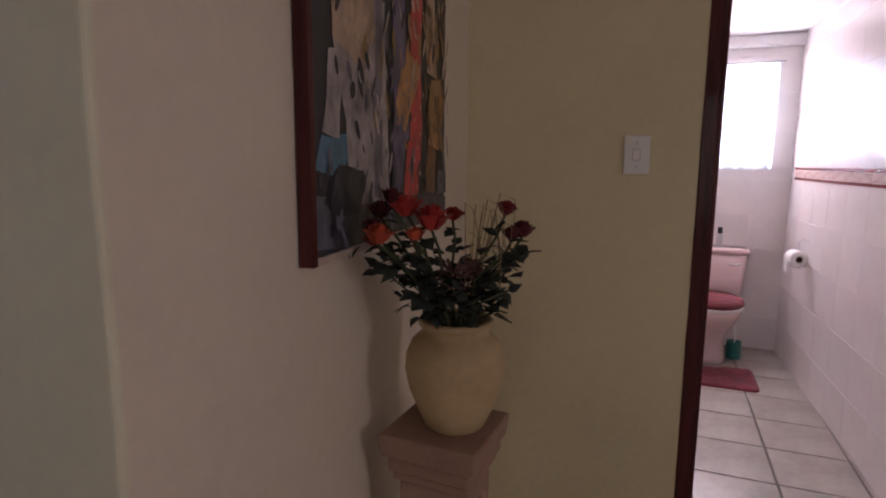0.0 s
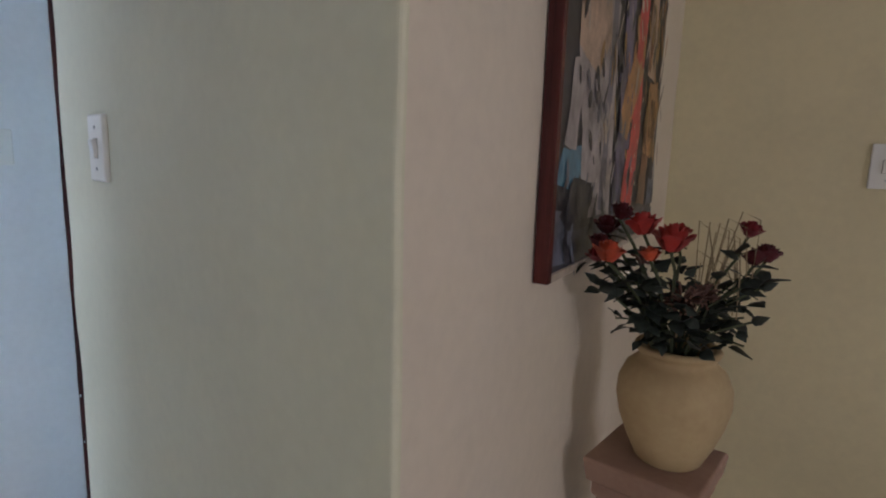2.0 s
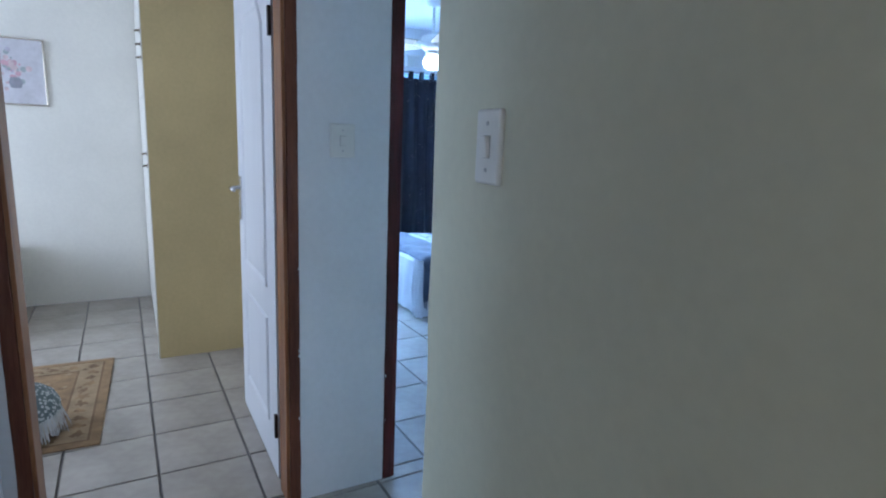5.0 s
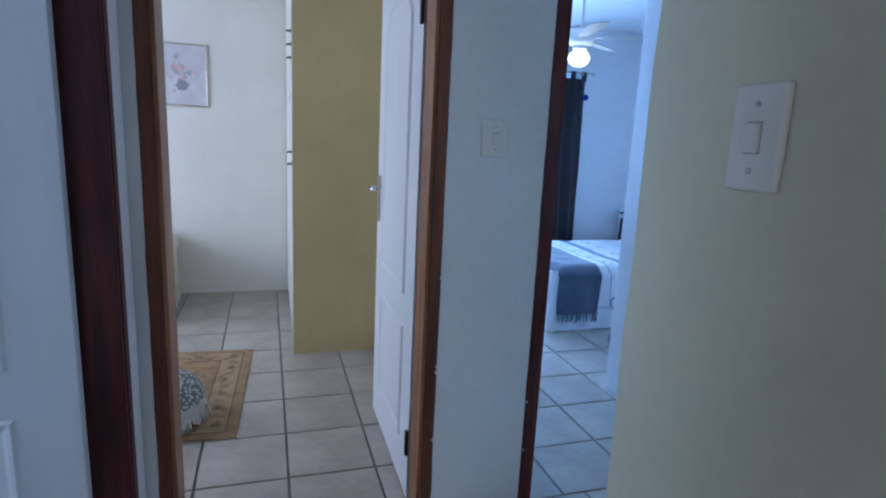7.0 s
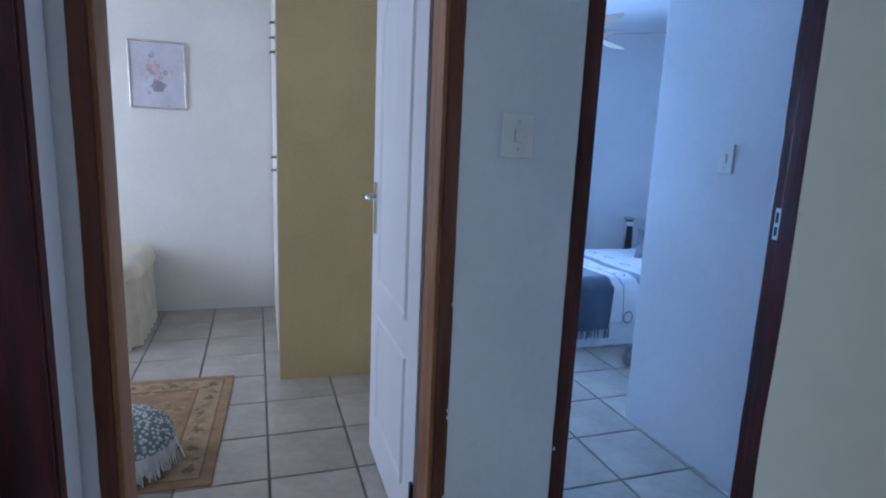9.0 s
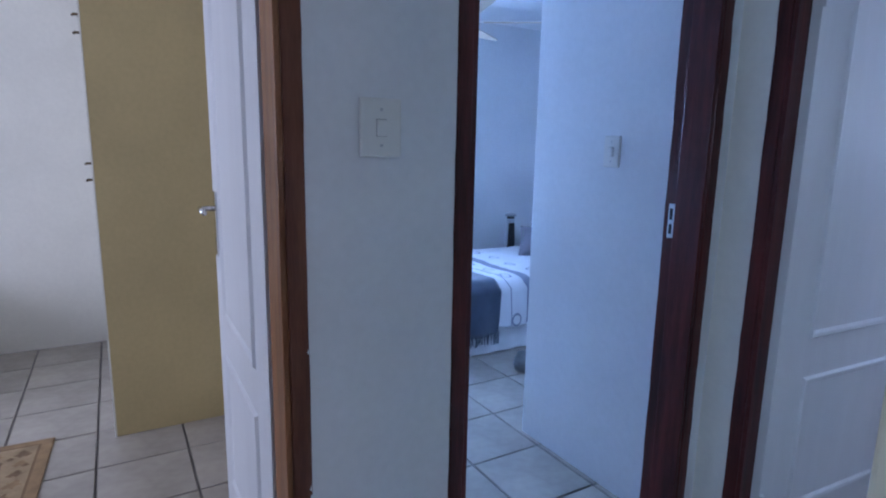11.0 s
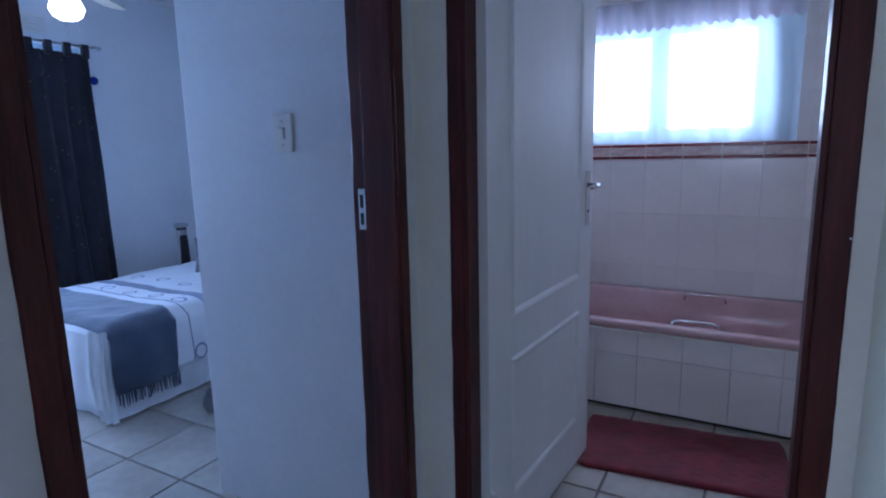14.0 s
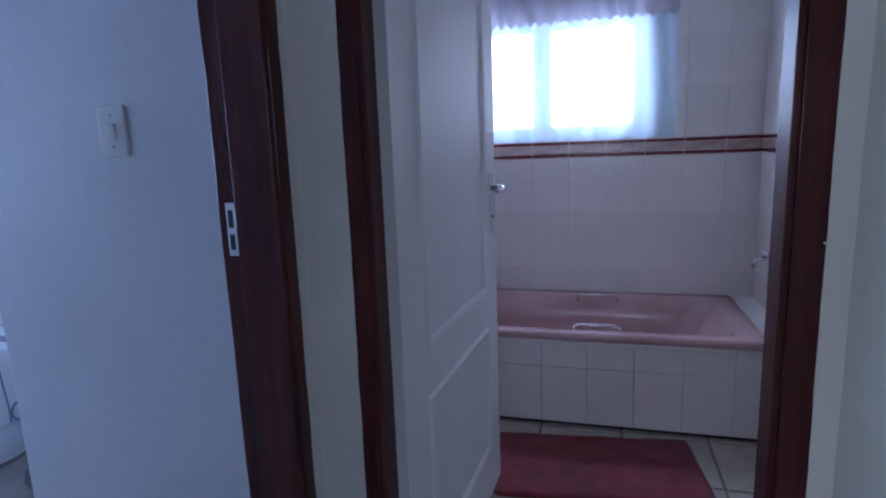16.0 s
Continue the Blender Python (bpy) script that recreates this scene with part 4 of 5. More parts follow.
def mat_rug(name, x0, x1, y0, y1, label, r=0.05, cut=None):
    bm = bmesh.new()
    nx, ny = 60, 40
    grid = {}
    for i in range(nx + 1):
        for j in range(ny + 1):
            x, y = x0 + (x1 - x0) * i / nx, y0 + (y1 - y0) * j / ny
            if cut and (x - cut[0]) ** 2 + (y - cut[1]) ** 2 < cut[2] ** 2:
                continue
            dx, dy = max(x0 + r - x, x - x1 + r, 0), max(y0 + r - y, y - y1 + r, 0)
            if math.hypot(dx, dy) > r:
                k = r / math.hypot(dx, dy)
                x = (x0 + r - dx * k) if x < x0 + r else ((x1 - r + dx * k) if x > x1 - r else x)
                y = (y0 + r - dy * k) if y < y0 + r else ((y1 - r + dy * k) if y > y1 - r else y)
            edge = min(1.0, (min(x - x0, x1 - x, y - y0, y1 - y) + 0.004) / 0.02)
            z = 0.006 + 0.012 * edge ** 0.5 + 0.004 * noise.noise((x * 60, y * 60, 0)) + 0.004 * noise.noise((x * 7, y * 7, 3))
            grid[i, j] = bm.verts.new((x, y, z))
    for i in range(nx):
        for j in range(ny):
            q = [grid.get(k) for k in ((i, j), (i + 1, j), (i + 1, j + 1), (i, j + 1))]
            if all(q):
                bm.faces.new(q)
    rim = [e for e in bm.edges if e.is_boundary]
    low = bmesh.ops.extrude_edge_only(bm, edges=rim)["geom"]
    for v in low:
        if isinstance(v, bmesh.types.BMVert):
            v.co.z = 0.001
    bmesh.ops.recalc_face_normals(bm, faces=bm.faces)
    ob = part(name, bm, RED_PILE, smooth=True)
    return tagged(ob, label, "bath mat")


mat_rug("bath_mat", -0.402, 0.402, -0.232, 0.232, "dark red tufted bath mat beside the tub").matrix_world = pose(-1.828, 2.872, 0, 0, 0, 6.0)
BN = find("wall_bathroom_north")
HOLE = [(-2.60, -1.630, 1.345, 1.915)]
wall_tiles(BN, "y", 3.955, -1, -2.75, -1.03, [(0.0, 0.28), (0.28, 0.583), (0.583, 0.892), (0.892, 1.206)], -1.991, 0.198, WALL_TILE)
band(BN, "y", 3.955, -1, -2.75, -1.03, 1.206, 1.292, 0.198, -1.991)
wall_tiles(BN, "y", 3.955, -1, -2.75, -1.03, [(1.292, 1.547), (1.547, 1.802), (1.802, 2.057), (2.057, 2.312), (2.312, 2.45)], -1.991, 0.198, WALL_TILE, holes=HOLE)
BE = find("wall_bathroom_east")
wall_tiles(BE, "x", -1.03, -1, 1.92, 3.95, [(0.0, 0.28), (0.28, 0.583), (0.583, 0.892), (0.892, 1.206)], 3.95, 0.198, WALL_TILE)
band(BE, "x", -1.03, -1, 1.92, 3.95, 1.206, 1.292, 0.198, 3.95)
wall_tiles(BE, "x", -1.03, -1, 1.92, 3.95, [(1.292, 1.547), (1.547, 1.802), (1.802, 2.057), (2.057, 2.312), (2.312, 2.45)], 3.95, 0.198, WALL_TILE)


def bath_tap():
    ob = thing("bath_tap", (-1.036, 3.60, 0.72), "small chrome wall tap over the bathtub", "tap")
    part("flange", lathe([(0.026, 0), (0.026, 0.006), (0.012, 0.012)], 16), CHROME, ob, smooth=True).matrix_local = pose(0, 0, 0, 0, -90, 0)
    part("spout", tube([(0, 0, 0), (-0.06, 0, 0), (-0.085, 0, -0.01), (-0.09, 0, -0.04)], 0.011), CHROME, ob, smooth=True)
    part("knob", lathe([(0.004, 0), (0.017, 0.003), (0.017, 0.022), (0.006, 0.028)], 12), CHROME, ob, smooth=True).matrix_local = pose(-0.04, 0, 0.01)


bath_tap()


# ---- toilet room ----
TN, TE = find("wall_toilet_north"), find("wall_toilet_east")
LOWER, UPPER = [(0.0, 0.243), (0.243, 0.503), (0.503, 0.763), (0.763, 1.023), (1.023, 1.283)], [(1.372, 1.632), (1.632, 1.892), (1.892, 2.152), (2.152, 2.28)]
wall_tiles(TE, "x", 0.880, -1, 2.022, 4.79, LOWER, 4.79, 0.30, WALL_TILE)
band(TE, "x", 0.880, -1, 2.022, 4.68, 1.283, 1.372, 0.20, 4.68)
wall_tiles(TE, "x", 0.880, -1, 2.022, 4.79, UPPER, 4.79, 0.30, WALL_TILE)
wall_tiles(TN, "y", 4.80, -1, -0.50, 0.874, LOWER + [(1.283, 1.372)] + UPPER, 0.874, 0.30, WALL_TILE, holes=[(0.00, 0.66, 1.42, 2.06)])
ceiling("ceiling_toilet", -0.50, 0.880, 2.022, 4.80, 2.295, "white ceiling of the toilet room")
TE.matrix_world = pose(0.880, 3.2, 0, 0, 0, 2.2) @ pose(-0.880, -3.2, 0)
tagged(part("cornice", box(-0.50, 0.874, 4.725, 4.792, 2.21, 2.295, 0.02, 3), CEILING), "white plaster cornice", "trim", kind="structure")
CERAMIC = material("pink_vitreous_china", (0.72, 0.55, 0.52), 0.12, 0.04, 3, 30, 0.02, coat=0.3)
TEAL = material("teal_plastic", (0.02, 0.22, 0.19), 0.4, 0.1, 8, 50, 0.05)


def toilet():
    ob = thing("toilet", (0.335, 4.79, 0), "pale pink china toilet with a red plush lid cover", "toilet")

    def egg(w, front, back, n=28):
        pts = []
        for k in range(n):
            a = 2 * math.pi * k / n
            c, s = math.cos(a), math.sin(a)
            pts.append((w * c, (-0.40 + (back if s > 0 else front) * s)))
        return pts

    part("bowl", loft([(egg(0.105, 0.10, 0.14), 0.0), (egg(0.10, 0.09, 0.14), 0.04), (egg(0.088, 0.08, 0.13), 0.16), (egg(0.12, 0.14, 0.15), 0.24), (egg(0.168, 0.215, 0.19), 0.33), (egg(0.182, 0.235, 0.20), 0.385), (egg(0.178, 0.23, 0.20), 0.395)], True, True), CERAMIC, ob, smooth=True)
    part("seat", loft([(egg(0.182, 0.238, 0.20), 0.396), (egg(0.190, 0.245, 0.205), 0.402), (egg(0.190, 0.245, 0.205), 0.415), (egg(0.182, 0.238, 0.20), 0.420)], True, True), PLATE, ob, "white seat", smooth=True)
    part("lid_cover", loft([(egg(0.186, 0.242, 0.20), 0.420), (egg(0.196, 0.252, 0.208), 0.428), (egg(0.192, 0.248, 0.206), 0.446), (egg(0.165, 0.215, 0.19), 0.462), (egg(0.09, 0.12, 0.11), 0.470)], True, True), RED_PILE, ob, "red plush lid cover", smooth=True)
    cistern = part("cistern", loft([(rounded_loop(-0.185, 0.185, -0.19, -0.005, 0.03), 0.39), (rounded_loop(-0.20, 0.20, -0.205, -0.003, 0.035), 0.46), (rounded_loop(-0.218, 0.218, -0.215, -0.002, 0.035), 0.735)], True, True), CERAMIC, ob, smooth=True)
    part("cistern_lid", loft([(rounded_loop(-0.226, 0.226, -0.223, 0.0, 0.035), 0.735), (rounded_loop(-0.228, 0.228, -0.225, 0.0, 0.035), 0.755), (rounded_loop(-0.215, 0.215, -0.21, -0.01, 0.035), 0.768)], True, True), CERAMIC, cistern, smooth=True)
    part("flush_lever", tube([(0.165, -0.215, 0.668), (0.165, -0.235, 0.668), (0.15, -0.242, 0.668), (0.10, -0.242, 0.662)], 0.008), CHROME, cistern, "chrome flush lever", smooth=True)


toilet()
find("toilet").scale = (1.05, 1.05, 1.02)
mat_rug("toilet_mat", 0.03, 0.598, 3.83, 4.23, "dark red tufted mat at the foot of the toilet", 0.05, cut=(0.335, 4.31, 0.13))


def toilet_brush():
    ob = thing("toilet_brush", (0.510, 4.50, 0), "teal plastic toilet brush holder with its brush on the floor", "toilet brush")
    part("holder", lathe([(0.050, 0), (0.052, 0.01), (0.048, 0.11), (0.050, 0.125), (0.045, 0.125), (0.043, 0.02), (0.001, 0.015)], 20), TEAL, ob, smooth=True)
    part("brush_handle", tube([(0, 0, 0.02), (0.004, 0, 0.14), (-0.012, 0, 0.24)], 0.007), PLATE, ob, "white handle", smooth=True)


toilet_brush()


def toilet_roll():
    ob = thing("toilet_roll_holder", (0.838, 4.18, 0.912), "bent chrome holder with a white paper roll on the tiles", "toilet roll")
    part("wire_arm", tube([(0, 0, 0), (-0.035, 0, 0.012), (-0.05, 0, -0.01), (-0.045, 0, -0.06), (-0.06, 0, -0.095), (-0.06, -0.06, -0.098), (-0.06, 0.06, -0.098)], 0.005), CHROME, ob, smooth=True)
    roll = part("paper_roll", lathe([(0.020, -0.05), (0.052, -0.05), (0.054, -0.046), (0.054, 0.046), (0.052, 0.05), (0.020, 0.05), (0.020, -0.05)], 32, cap=False), material("tissue_paper", (0.82, 0.81, 0.80), 0.95, 0.03, 20, 200, 0.3), ob, "white paper roll", smooth=True)
    roll.matrix_local = pose(-0.06, 0, -0.115, 90, 0, 12)
    part("core", lathe([(0.0198, -0.049), (0.0198, 0.049)], 20, cap=False), material("cardboard", (0.25, 0.17, 0.10), 0.9), roll)
    part("loose_sheet", box(-0.116, -0.114, -0.048, 0.048, -0.20, -0.115), find_material("tissue_paper"), ob)


def find_material(name):
    return bpy.data.materials[name]


toilet_roll()


def bottle():
    ob = thing("spray_bottle", (0.375, 4.66, 0.7835), "slim clear spray bottle with a black cap on the cistern", "bottle")
    part("body", lathe([(0.020, 0), (0.022, 0.004), (0.022, 0.085), (0.012, 0.10)], 20), material("frosted_plastic", (0.55, 0.55, 0.55), 0.3, 0.05), ob, smooth=True)
    part("cap", lathe([(0.012, 0.10), (0.017, 0.102), (0.017, 0.145), (0.014, 0.148)], 20), BLACK, ob, "black cap", smooth=True)


bottle()


# ---- second bedroom ----
OCHRE = material("ochre_board", (0.62, 0.50, 0.25), 0.55, 0.06, 2, 50, 0.2)
LINEN = material("cream_quilt", (0.66, 0.60, 0.46), 0.9, 0.08, 8, 220, 0.4, sheen=0.3)


BRASS = material("dull_brass", (0.16, 0.12, 0.07), 0.4, 0.15, 12, 70, 0.1, metal=0.7)


def wardrobe():
    ob = thing("wardrobe", (-4.206, 0.108, 0), "built-in wardrobe with an ochre side panel and off-white doors", "wardrobe", turn=-0.55)
    part("side_panel", box(-0.020, 0, 0.0, 0.606, 0, 2.445, 0.002), OCHRE, ob, "ochre painted side panel")
    part("carcass", box(-1.50, -0.020, 0.02, 0.606, 0.06, 2.44), OFFWHITE, ob)
    part("plinth", box(-1.50, -0.020, 0.05, 0.50, 0, 0.06), OFFWHITE, ob)
    part("corner_edge", box(-0.008, 0.002, -0.006, 0.001, 0, 2.445, 0.002), OFFWHITE, ob)
    for k in range(4):
        x1 = -0.012 - 0.37 * k
        for z0, z1 in ((0.07, 1.60), (1.61, 2.43)):
            d = part("door", box(x1 - 0.364, x1, 0.0, 0.018, z0, z1, 0.002), OFFWHITE, ob)
            if k == 0:
                for z in ((1.183, 1.253) if z0 < 1 else (1.79, 1.862, 1.935)):
                    if z0 < z < z1:
                        h = part("catch", box(x1 - 0.05, x1 - 0.03, -0.008, 0.0, z - 0.013, z + 0.013, 0.002), BRASS, d, "small dull brass catch")
                        part("catch_knob", tube([(x1 - 0.04, -0.008, z), (x1 - 0.04, -0.024, z), (x1 - 0.038, -0.03, z - 0.006)], 0.006, 6), BRASS, d)


wardrobe()


def framed_print():
    ob = thing("framed_print", (-5.72, -0.660, 1.760), "flower print in a slim silver frame behind glass", "picture", turn=90)
    W, H = 0.187, 0.236
    silver = material("silver_moulding", (0.62, 0.58, 0.50), 0.25, 0.06, 9, 60, 0.05, metal=0.9)
    for x0, x1, z0, z1 in ((-W, W, -H, -H + 0.012), (-W, W, H - 0.012, H), (-W, -W + 0.012, -H + 0.012, H - 0.012), (W - 0.012, W, -H + 0.012, H - 0.012)):
        part("frame_bar", box(x0, x1, -0.02, 0, z0, z1, 0.003), silver, ob)
    paper = part("print", box(-W + 0.012, W - 0.012, -0.010, -0.004, -H + 0.012, H - 0.012), material("pale_print", (0.60, 0.60, 0.64), 0.35, 0.08, 5, 40, 0.0, coat=1.0), ob)
    rnd = random.Random(5)
    tones = [material("print_" + n, c, 0.4, 0.1, 20, 60, 0.0, coat=1.0) for n, c in (("rose", (0.58, 0.36, 0.42)), ("blush", (0.62, 0.50, 0.52)), ("leaf", (0.36, 0.41, 0.42)), ("vase", (0.28, 0.29, 0.34)), ("lilac", (0.48, 0.46, 0.55)))]
    for k in range(46):
        a, d = rnd.uniform(0, 6.28), abs(rnd.gauss(0, 0.055))
        cx, cz = d * math.cos(a) * 1.05 - 0.01, 0.025 + d * math.sin(a) * 1.35
        t = tones[rnd.choice((0, 0, 1, 1, 2, 4))]
        bm = bmesh.new()
        r = rnd.uniform(0.008, 0.021)
        bm.faces.new([bm.verts.new((cx + r * (1 + 0.4 * noise.noise((k, q, 0))) * math.cos(q * 0.7), -0.0102 - 0.00004 * k, cz + r * (1 + 0.4 * noise.noise((k, q, 4))) * math.sin(q * 0.7))) for q in range(9)])
        part("painted_petal", bm, t, paper)
    bm = bmesh.new()
    bm.faces.new([bm.verts.new((x, -0.0124, z)) for x, z in ((-0.03, -0.115), (0.03, -0.115), (0.042, -0.075), (0.026, -0.04), (-0.026, -0.04), (-0.042, -0.075))])
    part("painted_vase", bm, tones[3], paper)


framed_print()


def spare_bed():
    ob = thing("spare_bed", (-5.235, -1.625, 0), "bed with a cream quilt and a gathered skirt beside the rug", "bed")
    part("mattress", loft([(rounded_loop(-0.43, 0.42, -0.90, 0.86, 0.12), 0.04), (rounded_loop(-0.43, 0.42, -0.90, 0.86, 0.12), 0.50)], True, True), LINEN, ob)
    outline = rounded_loop(-0.455, 0.455, -0.91, 0.91, 0.20, 14)
    quilt = loft([([(x * 1.012, y * 1.012) for x, y in outline], 0.455), ([(x * 1.008, y * 1.008) for x, y in outline], 0.50), ([(x * 0.99, y * 0.99) for x, y in outline], 0.535), ([(x * 0.93, y * 0.93) for x, y in outline], 0.56), ([(x * 0.5, y * 0.5) for x, y in outline], 0.60)], False, True)
    for v in quilt.verts:
        v.co.z += 0.012 * noise.noise((v.co.x * 6, v.co.y * 6, 2.0))
    part("quilt", quilt, LINEN, ob, smooth=True)
    bm = bmesh.new()
    dense = []
    n = len(outline)
    for k in range(n):
        p, q = Vector(outline[k]), Vector(outline[(k + 1) % n])
        steps = max(2, int((q - p).length / 0.010))
        dense += [p.lerp(q, s / steps) for s in range(steps)]
    rows = []
    for j in range(7):
        v = j / 6
        row = []
        for k, p in enumerate(dense):
            f = 0.975 + 0.010 * v + (0.012 + 0.012 * v) * math.sin(k * 0.55 + 1.5 * noise.noise((k * 0.05, 0, 1)))
            row.append(bm.verts.new((p.x * f, p.y * f, 0.47 - 0.465 * v)))
        rows.append(row)
    for a, b in zip(rows, rows[1:]):
        for k in range(len(dense)):
            j = (k + 1) % len(dense)
            bm.faces.new((a[k], a[j], b[j], b[k]))
    part("skirt", bm, LINEN, ob, "gathered cream skirt", smooth=True)


spare_bed()


def patterned_rug():
    tan = material("tan_rug_pile", (0.31, 0.205, 0.105), 0.95, 0.15, 14, 300, 0.8, bump_dist=0.004)
    dark = material("brown_rug_pile", (0.215, 0.135, 0.070), 0.95, 0.15, 14, 300, 0.8, bump_dist=0.004)
    pale = material("sand_rug_pile", (0.37, 0.27, 0.155), 0.95, 0.15, 14, 300, 0.8, bump_dist=0.004)
    ob = thing("patterned_rug", (-3.800, -0.662, 0), "tan and brown patterned rug with a flower border", "rug", turn=-2.7)
    hx, hy = 0.54, 0.50
    part("ground", box(-hx, hx, -hy, hy, 0.002, 0.011, 0.004), tan, ob)
    for i, (d0, d1, m) in enumerate(((0.045, 0.055, dark), (0.055, 0.165, pale), (0.165, 0.175, dark))):
        z = 0.0115 + 0.0004 * i
        for x0, x1, y0, y1 in ((-hx + d0, hx - d0, hy - d1, hy - d0), (-hx + d0, hx - d0, -hy + d0, -hy + d1), (-hx + d0, -hx + d1, -hy + d1, hy - d1), (hx - d1, hx - d0, -hy + d1, hy - d1)):
            part("border_strip", box(x0, x1, y0, y1, z - 0.003, z), m, ob)
    rnd = random.Random(3)

    def motif(cx, cy, r, m, lift):
        bm = bmesh.new()
        bm.faces.new([bm.verts.new((cx + r * (0.7 + 0.3 * math.cos(5 * q * 0.314 + cx * 9)) * math.cos(q * 0.314), cy + r * (0.7 + 0.3 * math.cos(5 * q * 0.314)) * math.sin(q * 0.314), 0.0125 + lift)) for q in range(20)])
        part("flower_motif", bm, m, ob)

    k = 0
    for s in (-1, 1):
        for x in [-0.42 + 0.084 * q for q in range(11)]:
            motif(x, s * (hy - 0.11) + rnd.uniform(-0.012, 0.012), rnd.uniform(0.026, 0.042), (dark, tan)[k % 2], 0.0001 * (k % 7))
            k += 1
        for y in [-0.30 + 0.1 * q for q in range(7)]:
            motif(s * (hx - 0.11), y, rnd.uniform(0.026, 0.042), (dark, tan)[k % 2], 0.0001 * (k % 7))
            k += 1
    for q in range(70):
        motif(rnd.uniform(-0.40, 0.40), rnd.uniform(-0.30, 0.30), rnd.uniform(0.012, 0.026), (dark, pale)[q % 2], 0.0001 * (q % 9))
    for q in range(60):
        s = rnd.choice((-1, 1))
        if q % 2:
            motif(rnd.uniform(-0.5, 0.5), s * (hy - rnd.uniform(0.07, 0.15)), rnd.uniform(0.010, 0.018), (dark, tan)[q % 3 == 0], 0.0009)
        else:
            motif(s * (hx - rnd.uniform(0.07, 0.15)), rnd.uniform(-0.35, 0.35), rnd.uniform(0.010, 0.018), (dark, tan)[q % 3 == 0], 0.0009)
    for q in range(16):
        a = 2 * math.pi * q / 16
        motif(0.20 * math.cos(a), 0.16 * math.sin(a), rnd.uniform(0.03, 0.055), (pale, dark)[q % 2], 0.0001 * q)


patterned_rug()


def crochet_material():
    m = material("black_white_crochet", (0.62, 0.64, 0.62), 0.95, 0.1, 10, 200, 0.6, bump_dist=0.003)
    n, l = m.node_tree.nodes, m.node_tree.links
    vor, ramp, mix = n.new("ShaderNodeTexVoronoi"), n.new("ShaderNodeValToRGB"), n.new("ShaderNodeMix")
    tc = n.new("ShaderNodeTexCoord")
    vor.inputs["Scale"].default_value = 62
    ramp.color_ramp.elements[0].position, ramp.color_ramp.elements[1].position = 0.36, 0.50
    ramp.color_ramp.elements[0].color, ramp.color_ramp.elements[1].color = (0.62, 0.64, 0.62, 1), (0.16, 0.20, 0.20, 1)
    l.new(tc.outputs["Object"], vor.inputs["Vector"])
    l.new(vor.outputs["Distance"], ramp.inputs["Fac"])
    l.new(ramp.outputs["Color"], n["Principled BSDF"].inputs["Base Color"])
    return m


def pouffe():
    ob = thing("pouffe", (-3.45, -0.515, 0.012), "low pouffe with black and white crochet cover on the rug", "pouffe")
    part("cushion", lathe([(0.13, 0.0), (0.17, 0.03), (0.185, 0.09), (0.180, 0.12)], 40), LINEN, ob, smooth=True)
    bm = lathe([(0.190, 0.105), (0.188, 0.15), (0.168, 0.19), (0.125, 0.225), (0.07, 0.243), (0.012, 0.250)], 48, cap=False)
    for v in bm.verts:
        v.co.z += 0.006 * noise.noise((v.co.x * 25, v.co.y * 25, 0))
    part("cover", bm, crochet_material(), ob, smooth=True)
    bm = bmesh.new()
    rnd = random.Random(8)
    for k in range(150):
        a = 2 * math.pi * k / 150 + rnd.uniform(-0.01, 0.01)
        r0, r1, drop = 0.189, 0.198 + rnd.uniform(0, 0.03), rnd.uniform(0.07, 0.112)
        c, s, w = math.cos(a), math.sin(a), 0.0055
        q = [(r0 * c - w * s, r0 * s + w * c, 0.115), (r0 * c + w * s, r0 * s - w * c, 0.115), (r1 * c + w * s * 0.6, r1 * s - w * c * 0.6, 0.115 - drop), (r1 * c - w * s * 0.6, r1 * s + w * c * 0.6, 0.115 - drop)]
        vs = [bm.verts.new(p) for p in q]
        bm.faces.new(vs)
    part("fringe", bm, material("white_yarn", (0.66, 0.66, 0.64), 0.95, 0.1, 30, 300, 0.5), ob, "white yarn fringe")


pouffe()
find("pouffe").scale = (0.93, 0.93, 0.95)


# ---- main bedroom ----
DUVET = material("white_duvet", (0.76, 0.77, 0.79), 0.85, 0.05, 5, 260, 0.3, sheen=0.2)
SLATE = material("slate_blue_throw", (0.055, 0.075, 0.115), 0.9, 0.15, 9, 260, 0.6, sheen=0.5)
GREY_BAND = material("grey_woven_band", (0.26, 0.28, 0.36), 0.85, 0.08, 9, 200, 0.3)
SATIN = material("grey_satin", (0.15, 0.14, 0.17), 0.35, 0.15, 7, 80, 0.2, sheen=0.4)


